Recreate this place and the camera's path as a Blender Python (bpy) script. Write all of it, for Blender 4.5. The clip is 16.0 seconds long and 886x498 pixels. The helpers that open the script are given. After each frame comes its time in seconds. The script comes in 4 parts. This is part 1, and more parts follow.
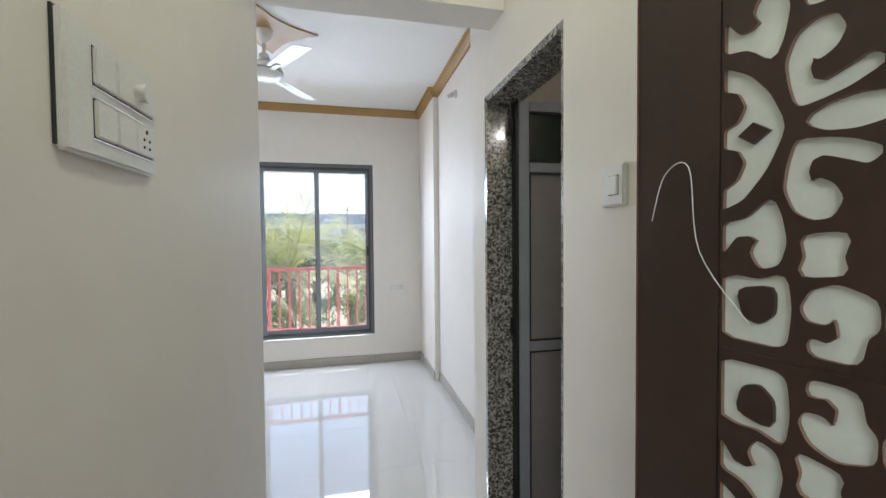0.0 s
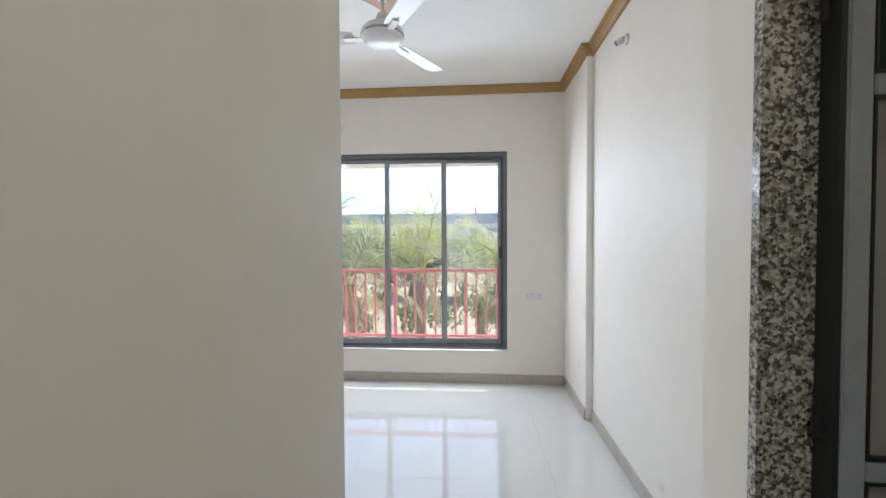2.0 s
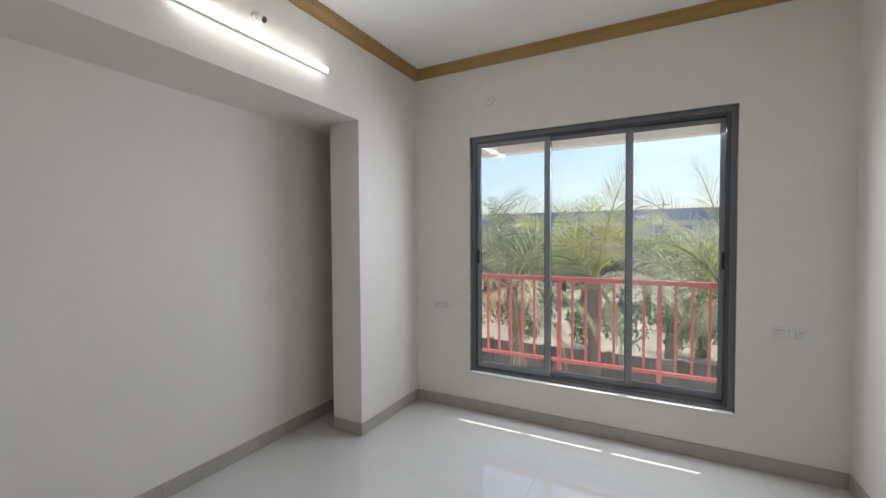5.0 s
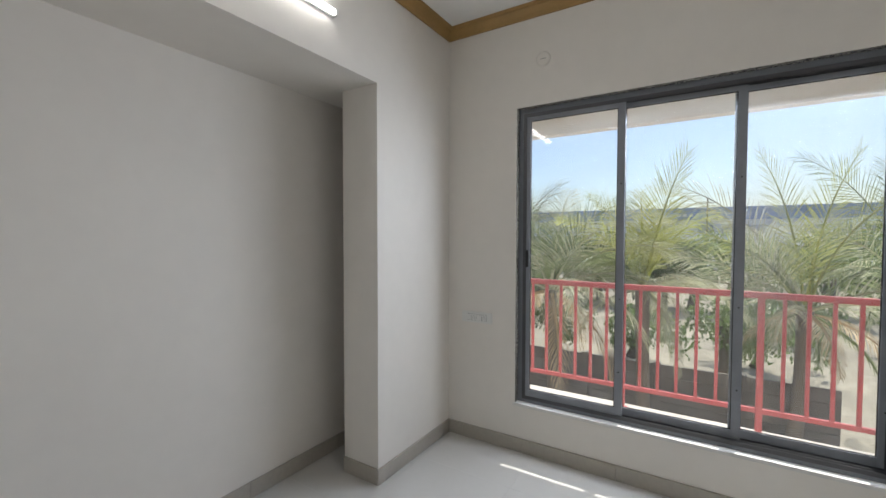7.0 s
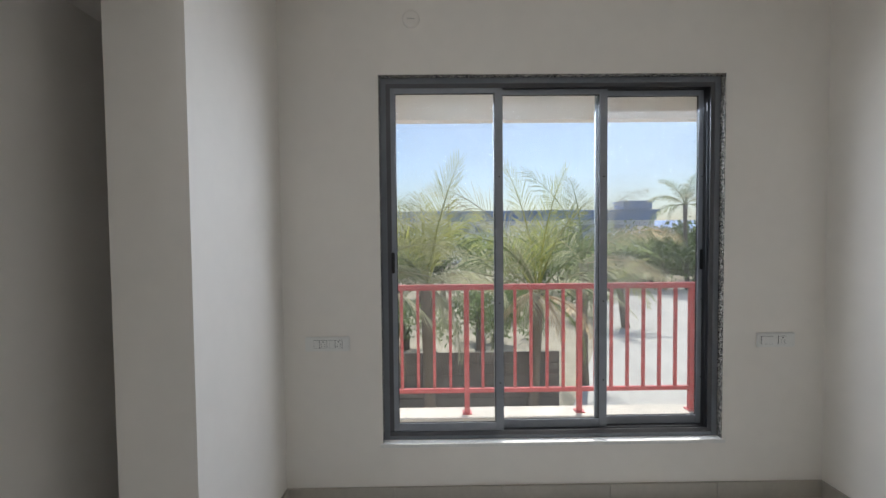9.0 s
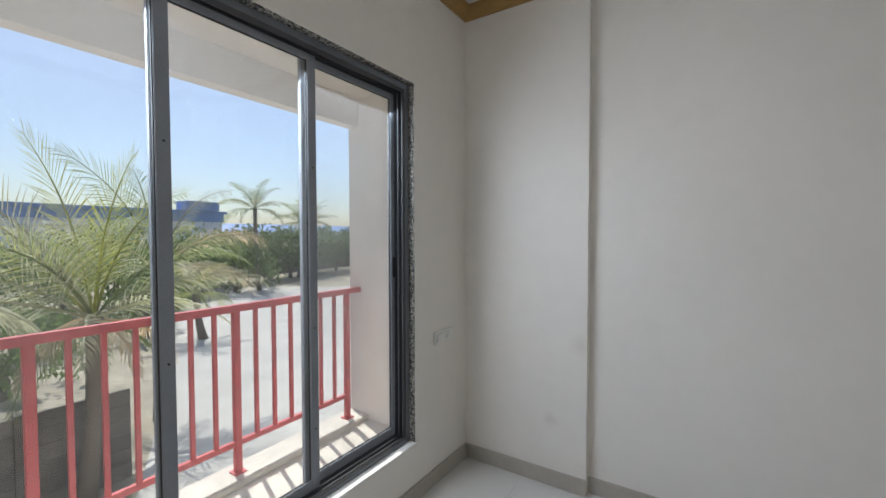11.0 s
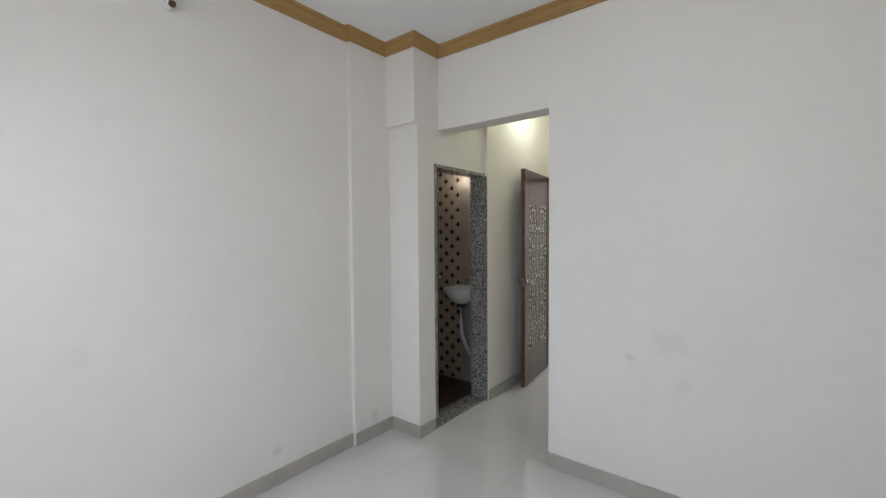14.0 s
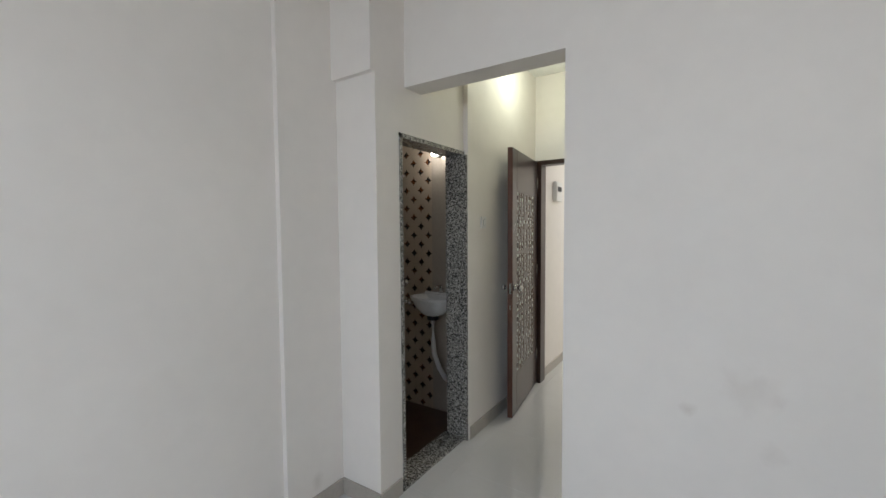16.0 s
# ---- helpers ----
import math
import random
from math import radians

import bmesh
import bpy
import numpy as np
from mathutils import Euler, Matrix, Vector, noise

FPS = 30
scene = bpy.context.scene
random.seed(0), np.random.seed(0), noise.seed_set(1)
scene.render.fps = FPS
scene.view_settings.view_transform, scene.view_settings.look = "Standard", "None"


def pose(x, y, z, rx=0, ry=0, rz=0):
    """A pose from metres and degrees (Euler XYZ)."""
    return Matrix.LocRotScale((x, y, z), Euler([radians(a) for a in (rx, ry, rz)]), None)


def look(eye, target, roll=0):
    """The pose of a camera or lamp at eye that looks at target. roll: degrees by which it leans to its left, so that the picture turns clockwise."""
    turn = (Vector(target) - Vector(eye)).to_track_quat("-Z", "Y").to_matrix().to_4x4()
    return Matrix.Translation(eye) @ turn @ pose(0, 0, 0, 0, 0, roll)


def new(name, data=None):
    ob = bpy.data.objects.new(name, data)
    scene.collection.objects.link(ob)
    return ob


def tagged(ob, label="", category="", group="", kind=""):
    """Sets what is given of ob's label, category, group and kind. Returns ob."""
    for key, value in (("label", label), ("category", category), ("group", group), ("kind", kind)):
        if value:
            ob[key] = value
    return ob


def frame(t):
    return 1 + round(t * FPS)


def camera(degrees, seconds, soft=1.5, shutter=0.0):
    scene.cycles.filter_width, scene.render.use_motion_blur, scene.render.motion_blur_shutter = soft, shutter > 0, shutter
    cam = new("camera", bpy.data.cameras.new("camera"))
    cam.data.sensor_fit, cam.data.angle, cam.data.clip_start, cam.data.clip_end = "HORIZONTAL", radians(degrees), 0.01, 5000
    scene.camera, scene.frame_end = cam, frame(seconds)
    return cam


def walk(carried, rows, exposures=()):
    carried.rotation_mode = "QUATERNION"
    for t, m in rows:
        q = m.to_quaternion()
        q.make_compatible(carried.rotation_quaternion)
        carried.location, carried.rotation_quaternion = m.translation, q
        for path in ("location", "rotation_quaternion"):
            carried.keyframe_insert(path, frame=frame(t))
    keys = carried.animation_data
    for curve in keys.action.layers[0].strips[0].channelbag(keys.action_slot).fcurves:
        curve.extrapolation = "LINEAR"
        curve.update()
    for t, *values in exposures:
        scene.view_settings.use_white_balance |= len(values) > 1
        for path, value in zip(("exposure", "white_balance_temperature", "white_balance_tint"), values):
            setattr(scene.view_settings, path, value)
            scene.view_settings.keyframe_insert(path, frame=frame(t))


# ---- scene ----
cam = camera(94.6, 16.0)
PATH = [
    (0, (0.159, -0.089, 1.42), (0.62, 1.856, 1.362), -0.5),
    (0.5, (0.197, 0.059, 1.419), (0.343, 2.053, 1.363), -0.5),
    (1, (0.169, 0.257, 1.421), (0.132, 2.256, 1.363), -0.5),
    (1.5, (0.143, 0.436, 1.421), (0.022, 2.431, 1.371), -0.2),
    (2, (0.144, 0.638, 1.42), (-0.007, 2.632, 1.363), -0.3),
    (2.5, (0.167, 0.86, 1.418), (-0.005, 2.852, 1.364), -0.3),
    (3, (0.173, 1.045, 1.418), (-0.047, 3.032, 1.359), -0.3),
    (3.5, (0.15, 1.246, 1.417), (-0.178, 3.218, 1.36), -0.2),
    (4, (0.09, 1.358, 1.424), (-0.409, 3.294, 1.366), -0.2),
    (4.5, (0.054, 1.448, 1.436), (-0.665, 3.313, 1.372), -0.3),
    (5, (0.041, 1.537, 1.43), (-0.896, 3.304, 1.372), -0.3),
    (5.2, (0.026, 1.571, 1.433), (-0.989, 3.294, 1.37), -0.2),
    (7.5, (-0.487, 2.209, 1.414), (-1.55, 3.902, 1.349), 0.1),
    (8, (-0.678, 2.285, 1.413), (-1.474, 4.119, 1.347), -0.1),
    (10.3, (-1.277, 2.955, 1.411), (-0.174, 4.623, 1.359), -0.1),
    (10.5, (-1.281, 3.056, 1.377), (-0.011, 4.601, 1.345), -0.1),
    (11, (-1.277, 3.279, 1.436), (0.395, 4.376, 1.372), -0.1),
    (11.5, (-1.23, 3.451, 1.427), (0.697, 3.985, 1.377), -0.0),
    (12, (-1.244, 3.602, 1.456), (0.752, 3.483, 1.387), -0.3),
    (12.5, (-1.225, 3.688, 1.461), (0.617, 2.91, 1.398), -0.8),
    (13, (-1.269, 3.729, 1.484), (0.333, 2.534, 1.409), -0.7),
    (13.5, (-1.26, 3.836, 1.497), (0.125, 2.395, 1.42), -0.5),
    (14, (-1.204, 3.916, 1.484), (0.035, 2.348, 1.408), -0.4),
    (14.5, (-1.128, 3.842, 1.493), (0.047, 2.226, 1.403), -0.3),
    (15, (-0.996, 3.659, 1.48), (0.135, 2.011, 1.395), -0.4),
    (15.5, (-0.857, 3.488, 1.486), (0.251, 1.826, 1.391), -0.4),
    (16, (-0.681, 3.297, 1.487), (0.414, 1.627, 1.383), -0.4),
]
walk(cam, [(t, look(eye, target, roll)) for t, eye, target, roll in PATH],
     [(0, 1.12, 5900, 10), (1.5, 1.15, 6000, 10), (2.5, 0.9, 6150, 10), (3.5, 0.6, 6300, 10), (5, 0.45, 6300, 10), (8, 0.3, 6250, 10), (10.5, 0.1, 6150, 10), (12, 0.25, 6150, 10), (13, 0.5, 6150, 10), (14.5, 0.65, 6150, 10), (16, 0.55, 6150, 10)])

# ---- light ----
SUN_EL, SUN_AZ = radians(58.55), radians(20)      # azimuth from +y towards +x
world = bpy.data.worlds.new("sky")
scene.world = world
world.use_nodes = True
wn = world.node_tree.nodes
sky = wn.new("ShaderNodeTexSky")
sky.sky_type, sky.sun_disc = "NISHITA", False
sky.sun_elevation, sky.sun_rotation = SUN_EL, SUN_AZ
sky.dust_density, sky.air_density, sky.ozone_density = 1.6, 1.0, 2.0
wn["Background"].inputs["Strength"].default_value = 0.135
world.node_tree.links.new(sky.outputs[0], wn["Background"].inputs[0])


def lamp(name, kind, energy, m, color=(1, 1, 1), **more):
    d = bpy.data.lights.new(name, kind)
    d.energy, d.color = energy, color
    if kind == "SUN":
        d.angle = more["angle"]
    elif kind == "AREA":
        d.shape, d.size, d.size_y = "RECTANGLE", more["w"], more["h"]
    else:
        d.shadow_soft_size = more["r"]
    ob = new(name, d)
    ob.matrix_world = m
    return ob


sd = Vector((math.sin(SUN_AZ) * math.cos(SUN_EL), math.cos(SUN_AZ) * math.cos(SUN_EL), math.sin(SUN_EL)))
lamp("sun", "SUN", 5.0, look(sd * 30, (0, 0, 0)), (1, 0.95, 0.86), angle=radians(0.5))
# Area lamp added just outside the glass to boost daylight indoors.
lamp("window_skylight", "AREA", 26.5, look((-0.435, 4.84, 1.92), (-0.435, 3.84, 1.05)), (0.83, 0.90, 1.02), w=1.7, h=0.5)
lamp("tube_glow", "AREA", 1.3, look((-1.77, 3.04, 2.482), (1, 3.04, 2.2)), (1, 0.97, 0.93), w=0.9, h=0.03)
lamp("passage_lamp", "POINT", 3.9, pose(0.42, 0.25, 2.66), (0.97, 1.0, 0.80), r=0.05)
lamp("bath_lamp", "POINT", 0.45, pose(1.16, 0.66, 2.08), (1, 0.93, 0.82), r=0.04)
# Unseen fill lamp added to brighten the hall, passage and open door.
lamp("hall_light", "AREA", 29, look((-0.6, -2.2, 2.7), (-0.6, -2.2, 0)), (1, 0.98, 0.94), w=1.2, h=1.2)


# ---- materials ----
def mat(name, color, rough=0.5, metal=0.0, scale=8.0, vary=0.06, bump=0.0, bscale=None, spec=0.5, coat=0.0, vary2=0.04, each=0.0):
    """A principled surface whose colour varies at two scales, with fine relief."""
    m = bpy.data.materials.new(name)
    m.use_nodes = True
    n, l = m.node_tree.nodes, m.node_tree.links
    p = n["Principled BSDF"]
    p.inputs["Roughness"].default_value, p.inputs["Metallic"].default_value = rough, metal
    p.inputs["Specular IOR Level"].default_value = spec
    p.inputs["Coat Weight"].default_value = coat
    tc = n.new("ShaderNodeTexCoord")
    last = None
    for s, v in ((scale, vary), (scale * 9, vary2)):
        t = n.new("ShaderNodeTexNoise")
        t.inputs["Scale"].default_value, t.inputs["Detail"].default_value = s, 5
        l.new(tc.outputs["Object"], t.inputs["Vector"])
        r = n.new("ShaderNodeMapRange")
        r.inputs[1].default_value, r.inputs[2].default_value = 0.3, 0.7
        r.inputs[3].default_value, r.inputs[4].default_value = 1 - v, 1 + v
        l.new(t.outputs[0], r.inputs[0])
        if last:
            mul = n.new("ShaderNodeMath")
            mul.operation = "MULTIPLY"
            l.new(last, mul.inputs[0]), l.new(r.outputs[0], mul.inputs[1])
            last = mul.outputs[0]
        else:
            last = r.outputs[0]
    if each:
        oi, r = n.new("ShaderNodeObjectInfo"), n.new("ShaderNodeMapRange")
        r.inputs[3].default_value, r.inputs[4].default_value = 1 - each, 1 + each
        mul = n.new("ShaderNodeMath")
        mul.operation = "MULTIPLY"
        l.new(oi.outputs["Random"], r.inputs[0]), l.new(r.outputs[0], mul.inputs[1]), l.new(last, mul.inputs[0])
        last = mul.outputs[0]
    sc = n.new("ShaderNodeVectorMath")
    sc.operation = "SCALE"
    sc.inputs[0].default_value = color[:3]
    l.new(last, sc.inputs["Scale"])
    l.new(sc.outputs[0], p.inputs["Base Color"])
    if bump:
        t, b = n.new("ShaderNodeTexNoise"), n.new("ShaderNodeBump")
        t.inputs["Scale"].default_value, t.inputs["Detail"].default_value = bscale or scale * 12, 4
        b.inputs["Strength"].default_value, b.inputs["Distance"].default_value = bump, 0.004
        l.new(tc.outputs["Object"], t.inputs["Vector"]), l.new(t.outputs[0], b.inputs["Height"]), l.new(b.outputs[0], p.inputs["Normal"])
    return m


def wall_paint(name, color, smudge=0.0):
    """Matt wall paint with roller texture, soft trowel waves and a few smudges."""
    m = mat(name, color, 0.6, scale=1.3, vary=0.025, vary2=0.012, bump=0.05, bscale=160, spec=0.3)
    n, l = m.node_tree.nodes, m.node_tree.links
    p = n["Principled BSDF"]
    src = p.inputs["Base Color"].links[0].from_socket
    tc, t, r, mix = n.new("ShaderNodeTexCoord"), n.new("ShaderNodeTexNoise"), n.new("ShaderNodeMapRange"), n.new("ShaderNodeMix")
    t.inputs["Scale"].default_value, t.inputs["Detail"].default_value = 2.6, 6
    r.inputs[1].default_value, r.inputs[2].default_value, r.inputs[3].default_value, r.inputs[4].default_value = 0.66, 0.8, 0, smudge
    mix.data_type = "RGBA"
    mix.inputs[7].default_value = (0.42, 0.36, 0.28, 1)
    l.new(tc.outputs["Object"], t.inputs["Vector"]), l.new(t.outputs[0], r.inputs[0])
    l.new(r.outputs[0], mix.inputs[0]), l.new(src, mix.inputs[6]), l.new(mix.outputs[2], p.inputs["Base Color"])
    # slow waviness of hand-floated plaster
    b = p.inputs["Normal"].links[0].from_node
    b2, t2 = n.new("ShaderNodeBump"), n.new("ShaderNodeTexNoise")
    t2.inputs["Scale"].default_value = 3.5
    b2.inputs["Strength"].default_value, b2.inputs["Distance"].default_value = 0.12, 0.01
    l.new(tc.outputs["Object"], t2.inputs["Vector"]), l.new(t2.outputs[0], b2.inputs["Height"]), l.new(b2.outputs[0], b.inputs["Normal"])
    return m


def granite(name):
    """Speckled grey granite: pale feldspar chips, dark flecks, polished."""
    m = mat(name, (0.3, 0.29, 0.26), 0.18, scale=20, coat=0.3)
    n, l = m.node_tree.nodes, m.node_tree.links
    p = n["Principled BSDF"]
    tc, v, ramp, v2, r2, mix = (n.new("ShaderNode" + k) for k in ("TexCoord", "TexVoronoi", "ValToRGB", "TexNoise", "ValToRGB", "Mix"))
    v.inputs["Scale"].default_value, v.inputs["Randomness"].default_value = 140, 1
    v2.inputs["Scale"].default_value, v2.inputs["Detail"].default_value = 70, 6
    ramp.color_ramp.interpolation = "CONSTANT"
    els = ramp.color_ramp.elements
    els[0].color = (0.09, 0.088, 0.08, 1)
    els[1].position, els[1].color = 0.3, (0.26, 0.25, 0.22, 1)
    e = els.new(0.55)
    e.color = (0.42, 0.40, 0.36, 1)
    e = els.new(0.85)
    e.color = (0.50, 0.475, 0.43, 1)
    r2.color_ramp.elements[0].position, r2.color_ramp.elements[1].position = 0.42, 0.5
    r2.color_ramp.elements[0].color, r2.color_ramp.elements[1].color = (0.46, 0.45, 0.43, 1), (0.92, 0.92, 0.92, 1)
    mix.data_type, mix.blend_type = "RGBA", "MULTIPLY"
    mix.inputs[0].default_value = 1
    sep = n.new("ShaderNodeSeparateColor")
    l.new(tc.outputs["Object"], v.inputs["Vector"]), l.new(tc.outputs["Object"], v2.inputs["Vector"])
    l.new(v.outputs["Color"], sep.inputs[0]), l.new(sep.outputs[0], ramp.inputs[0]), l.new(v2.outputs[0], r2.inputs[0])
    l.new(ramp.outputs[0], mix.inputs[6]), l.new(r2.outputs[0], mix.inputs[7]), l.new(mix.outputs[2], p.inputs["Base Color"])
    return m


def star_tile(name):
    """Glazed tile printed with staggered dark four-pointed stars, brown centres here and there."""
    m = mat(name, (0.50, 0.42, 0.33), 0.2, scale=6, vary=0.05)
    n, l = m.node_tree.nodes, m.node_tree.links
    p = n["Principled BSDF"]
    base = p.inputs["Base Color"].links[0].from_socket
    tc, sep = n.new("ShaderNodeTexCoord"), n.new("ShaderNodeSeparateXYZ")
    l.new(tc.outputs["Object"], sep.inputs[0])

    def op(kind, a, b=None):
        q = n.new("ShaderNodeMath")
        q.operation = kind
        for i, s in enumerate((a, b)):
            if s is None:
                continue
            if isinstance(s, (int, float)):
                q.inputs[i].default_value = s
            else:
                l.new(s, q.inputs[i])
        return q.outputs[0]

    u, v = op("DIVIDE", sep.outputs[0], 0.15), op("DIVIDE", sep.outputs[2], 0.15)

    def star(off):
        a = op("ABSOLUTE", op("SUBTRACT", op("FRACT", op("ADD", u, off)), 0.5))
        b = op("ABSOLUTE", op("SUBTRACT", op("FRACT", op("ADD", v, off)), 0.5))
        return op("LESS_THAN", op("ADD", op("POWER", a, 0.62), op("POWER", b, 0.62)), 0.44)

    both = op("MAXIMUM", star(20.0), star(20.5))
    t, r = n.new("ShaderNodeTexWhiteNoise"), n.new("ShaderNodeValToRGB")
    sn = n.new("ShaderNodeVectorMath")
    sn.operation = "SNAP"
    sn.inputs[1].default_value = (0.075, 5, 0.075)
    l.new(tc.outputs["Object"], sn.inputs[0]), l.new(sn.outputs[0], t.inputs["Vector"]), l.new(t.outputs[0], r.inputs[0])
    r.color_ramp.interpolation = "CONSTANT"
    r.color_ramp.elements[0].color, r.color_ramp.elements[1].color = (0.02, 0.018, 0.018, 1), (0.13, 0.05, 0.02, 1)
    r.color_ramp.elements[1].position = 0.7
    mix = n.new("ShaderNodeMix")
    mix.data_type = "RGBA"
    l.new(both, mix.inputs[0]), l.new(base, mix.inputs[6]), l.new(r.outputs[0], mix.inputs[7]), l.new(mix.outputs[2], p.inputs["Base Color"])
    return m


def glass(name, tint=(0.97, 0.985, 0.98), gloss=0.04, dust=0.03):
    """A thin pane: clear, a little reflective, with a film of dust."""
    m = bpy.data.materials.new(name)
    m.use_nodes = True
    n, l = m.node_tree.nodes, m.node_tree.links
    n.remove(n["Principled BSDF"])
    tr, gl, df, a, b = (n.new("ShaderNode" + k) for k in ("BsdfTransparent", "BsdfGlossy", "BsdfDiffuse", "MixShader", "MixShader"))
    tr.inputs[0].default_value = (*tint, 1)
    gl.inputs["Roughness"].default_value = 0.02
    df.inputs[0].default_value = (0.86, 0.86, 0.86, 1)
    a.inputs[0].default_value = gloss
    tc, t, r = n.new("ShaderNodeTexCoord"), n.new("ShaderNodeTexNoise"), n.new("ShaderNodeMapRange")
    t.inputs["Scale"].default_value, t.inputs["Detail"].default_value = 1.6, 6
    r.inputs[1].default_value, r.inputs[2].default_value, r.inputs[3].default_value, r.inputs[4].default_value = 0.35, 0.7, dust * 0.5, dust * 1.6
    l.new(tc.outputs["Object"], t.inputs["Vector"]), l.new(t.outputs[0], r.inputs[0]), l.new(r.outputs[0], b.inputs[0])
    l.new(tr.outputs[0], a.inputs[1]), l.new(gl.outputs[0], a.inputs[2])
    l.new(a.outputs[0], b.inputs[1]), l.new(df.outputs[0], b.inputs[2]), l.new(b.outputs[0], n["Material Output"].inputs[0])
    return m


def glow(name, color, strength):
    m = bpy.data.materials.new(name)
    m.use_nodes = True
    p = m.node_tree.nodes["Principled BSDF"]
    p.inputs["Emission Color"].default_value, p.inputs["Emission Strength"].default_value = (*color, 1), strength
    return m


WALL = wall_paint("cream_wall_paint", (0.80, 0.757, 0.692), 0.10)
WALL_B = wall_paint("cream_wall_paint_smudged", (0.80, 0.757, 0.692), 0.10)


def stains(m, spots):
    """Hand smudges: soft irregular patches on a painted wall."""
    n, l = m.node_tree.nodes, m.node_tree.links
    p = n["Principled BSDF"]
    for (x, y, z), r, k in spots:
        src = p.inputs["Base Color"].links[0].from_socket
        tc, t, add, d, mr, mix = (n.new("ShaderNode" + q) for q in ("TexCoord", "TexNoise", "VectorMath", "VectorMath", "MapRange", "Mix"))
        t.inputs["Scale"].default_value, t.inputs["Detail"].default_value = 14, 5
        sc = n.new("ShaderNodeVectorMath")
        sc.operation, d.operation = "SCALE", "DISTANCE"
        sc.inputs["Scale"].default_value = r * 1.6
        l.new(tc.outputs["Object"], t.inputs["Vector"]), l.new(t.outputs["Color"], sc.inputs[0])
        l.new(tc.outputs["Object"], add.inputs[0]), l.new(sc.outputs[0], add.inputs[1])
        d.inputs[1].default_value = (x + r * .8, y + r * .8, z + r * .8)
        l.new(add.outputs[0], d.inputs[0]), l.new(d.outputs["Value"], mr.inputs[0])
        mr.inputs[1].default_value, mr.inputs[2].default_value, mr.inputs[3].default_value, mr.inputs[4].default_value = r, r * .2, 0, k
        mix.data_type = "RGBA"
        mix.inputs[7].default_value = (0.40, 0.33, 0.26, 1)
        l.new(mr.outputs[0], mix.inputs[0]), l.new(src, mix.inputs[6]), l.new(mix.outputs[2], p.inputs["Base Color"])


stains(WALL_B, [((-0.82, 1.51, 0.90), .10, .17), ((-0.62, 1.51, 0.79), .035, .3), ((-0.82 - .06, 1.51, 0.90 - .22), .05, .12)])
WALL_R = wall_paint("cream_wall_paint_marked", (0.80, 0.757, 0.692), 0.10)
stains(WALL_R, [((1.0, 3.87, .83), .07, .16), ((1.0, 4.04, .38), .05, .2), ((1.02, 1.92, .16), .05, .25), ((1.05, 2.66, .2), .04, .25), ((1.05, 3.82, .15), .08, .15)])
CEIL = wall_paint("white_ceiling_paint", (0.84, 0.83, 0.80))
OUTER = wall_paint("outer_wall_paint", (0.78, 0.73, 0.66), 0.15)
GOLD = mat("ochre_gold_paint", (0.36, 0.215, 0.068), 0.42, scale=5, vary=0.08, bump=0.15, bscale=60)
TILE = mat("white_vitrified_tile", (0.62, 0.605, 0.57), 0.03, scale=3, vary=0.012, vary2=0.008, spec=1.0, coat=0.5, each=0.002, bump=0.004, bscale=2.5)
GROUT = mat("pale_grout", (0.60, 0.585, 0.55), 0.5, scale=30)
SKIRT = mat("beige_skirting_tile", (0.42, 0.385, 0.33), 0.3, scale=5, vary=0.06)
ALU = mat("grey_aluminium", (0.17, 0.18, 0.20), 0.6, 0.1, scale=12, vary=0.06)
ALU_L = mat("pale_grey_sash_aluminium", (0.27, 0.285, 0.31), 0.62, 0.1, scale=12, vary=0.06)
ALU_D = mat("shaded_track_aluminium", (0.09, 0.09, 0.095), 0.45, 0.5, scale=12)
BLACK = mat("black_rubber", (0.012, 0.012, 0.012), 0.6, scale=20)
GRAN = granite("speckled_granite")
MARB = mat("white_marble_sill", (0.72, 0.70, 0.66), 0.3, scale=7, vary=0.08)
PLAS = mat("white_switch_plastic", (0.76, 0.75, 0.71), 0.3, scale=20, vary=0.02)
# Near-black stands in for shade in holes and gaps; also the bell's window.
SLOT = mat("dark_hole_gap_fill", (0.03, 0.03, 0.03), 0.7)
FANW = mat("white_fan_enamel", (0.78, 0.77, 0.75), 0.35, scale=10, vary=0.03)
WOOD = mat("dark_brown_door_laminate", (0.036, 0.018, 0.012), 0.28, scale=6, vary=0.2, vary2=0.12, bump=0.05, bscale=80)
WOODE = mat("reddish_brown_door_edge", (0.10, 0.038, 0.02), 0.45, scale=14, vary=0.2)
INLAY = mat("greenish_white_inlay", (0.62, 0.67, 0.62), 0.35, scale=9, vary=0.04)
CUT = mat("raw_board_cut_edge", (0.2, 0.13, 0.095), 0.7, scale=30)
STEEL = mat("chrome", (0.7, 0.7, 0.7), 0.14, 1.0)
PANELG = mat("grey_door_sheet", (0.25, 0.23, 0.23), 0.3, scale=3, vary=0.06, spec=0.4)
DGLASS = mat("dark_green_glass", (0.012, 0.022, 0.02), 0.12, scale=5, vary=0.3)
STAR = star_tile("star_tile")
PTILE = mat("plain_beige_tile", (0.42, 0.37, 0.31), 0.2, scale=5, vary=0.05)
BFLOOR = mat("brown_floor_tile", (0.075, 0.04, 0.026), 0.3, scale=8, vary=0.2)
CERAM = mat("white_ceramic", (0.78, 0.78, 0.76), 0.12, scale=6, vary=0.02)
RED = mat("red_rail_paint", (0.52, 0.105, 0.105), 0.42, scale=14, vary=0.1, vary2=0.1, bump=0.08)
CONC = mat("pale_cement", (0.55, 0.51, 0.45), 0.85, scale=4, vary=0.12, vary2=0.1, bump=0.3)
PANE = glass("dusty_clear_glass", dust=0.06)
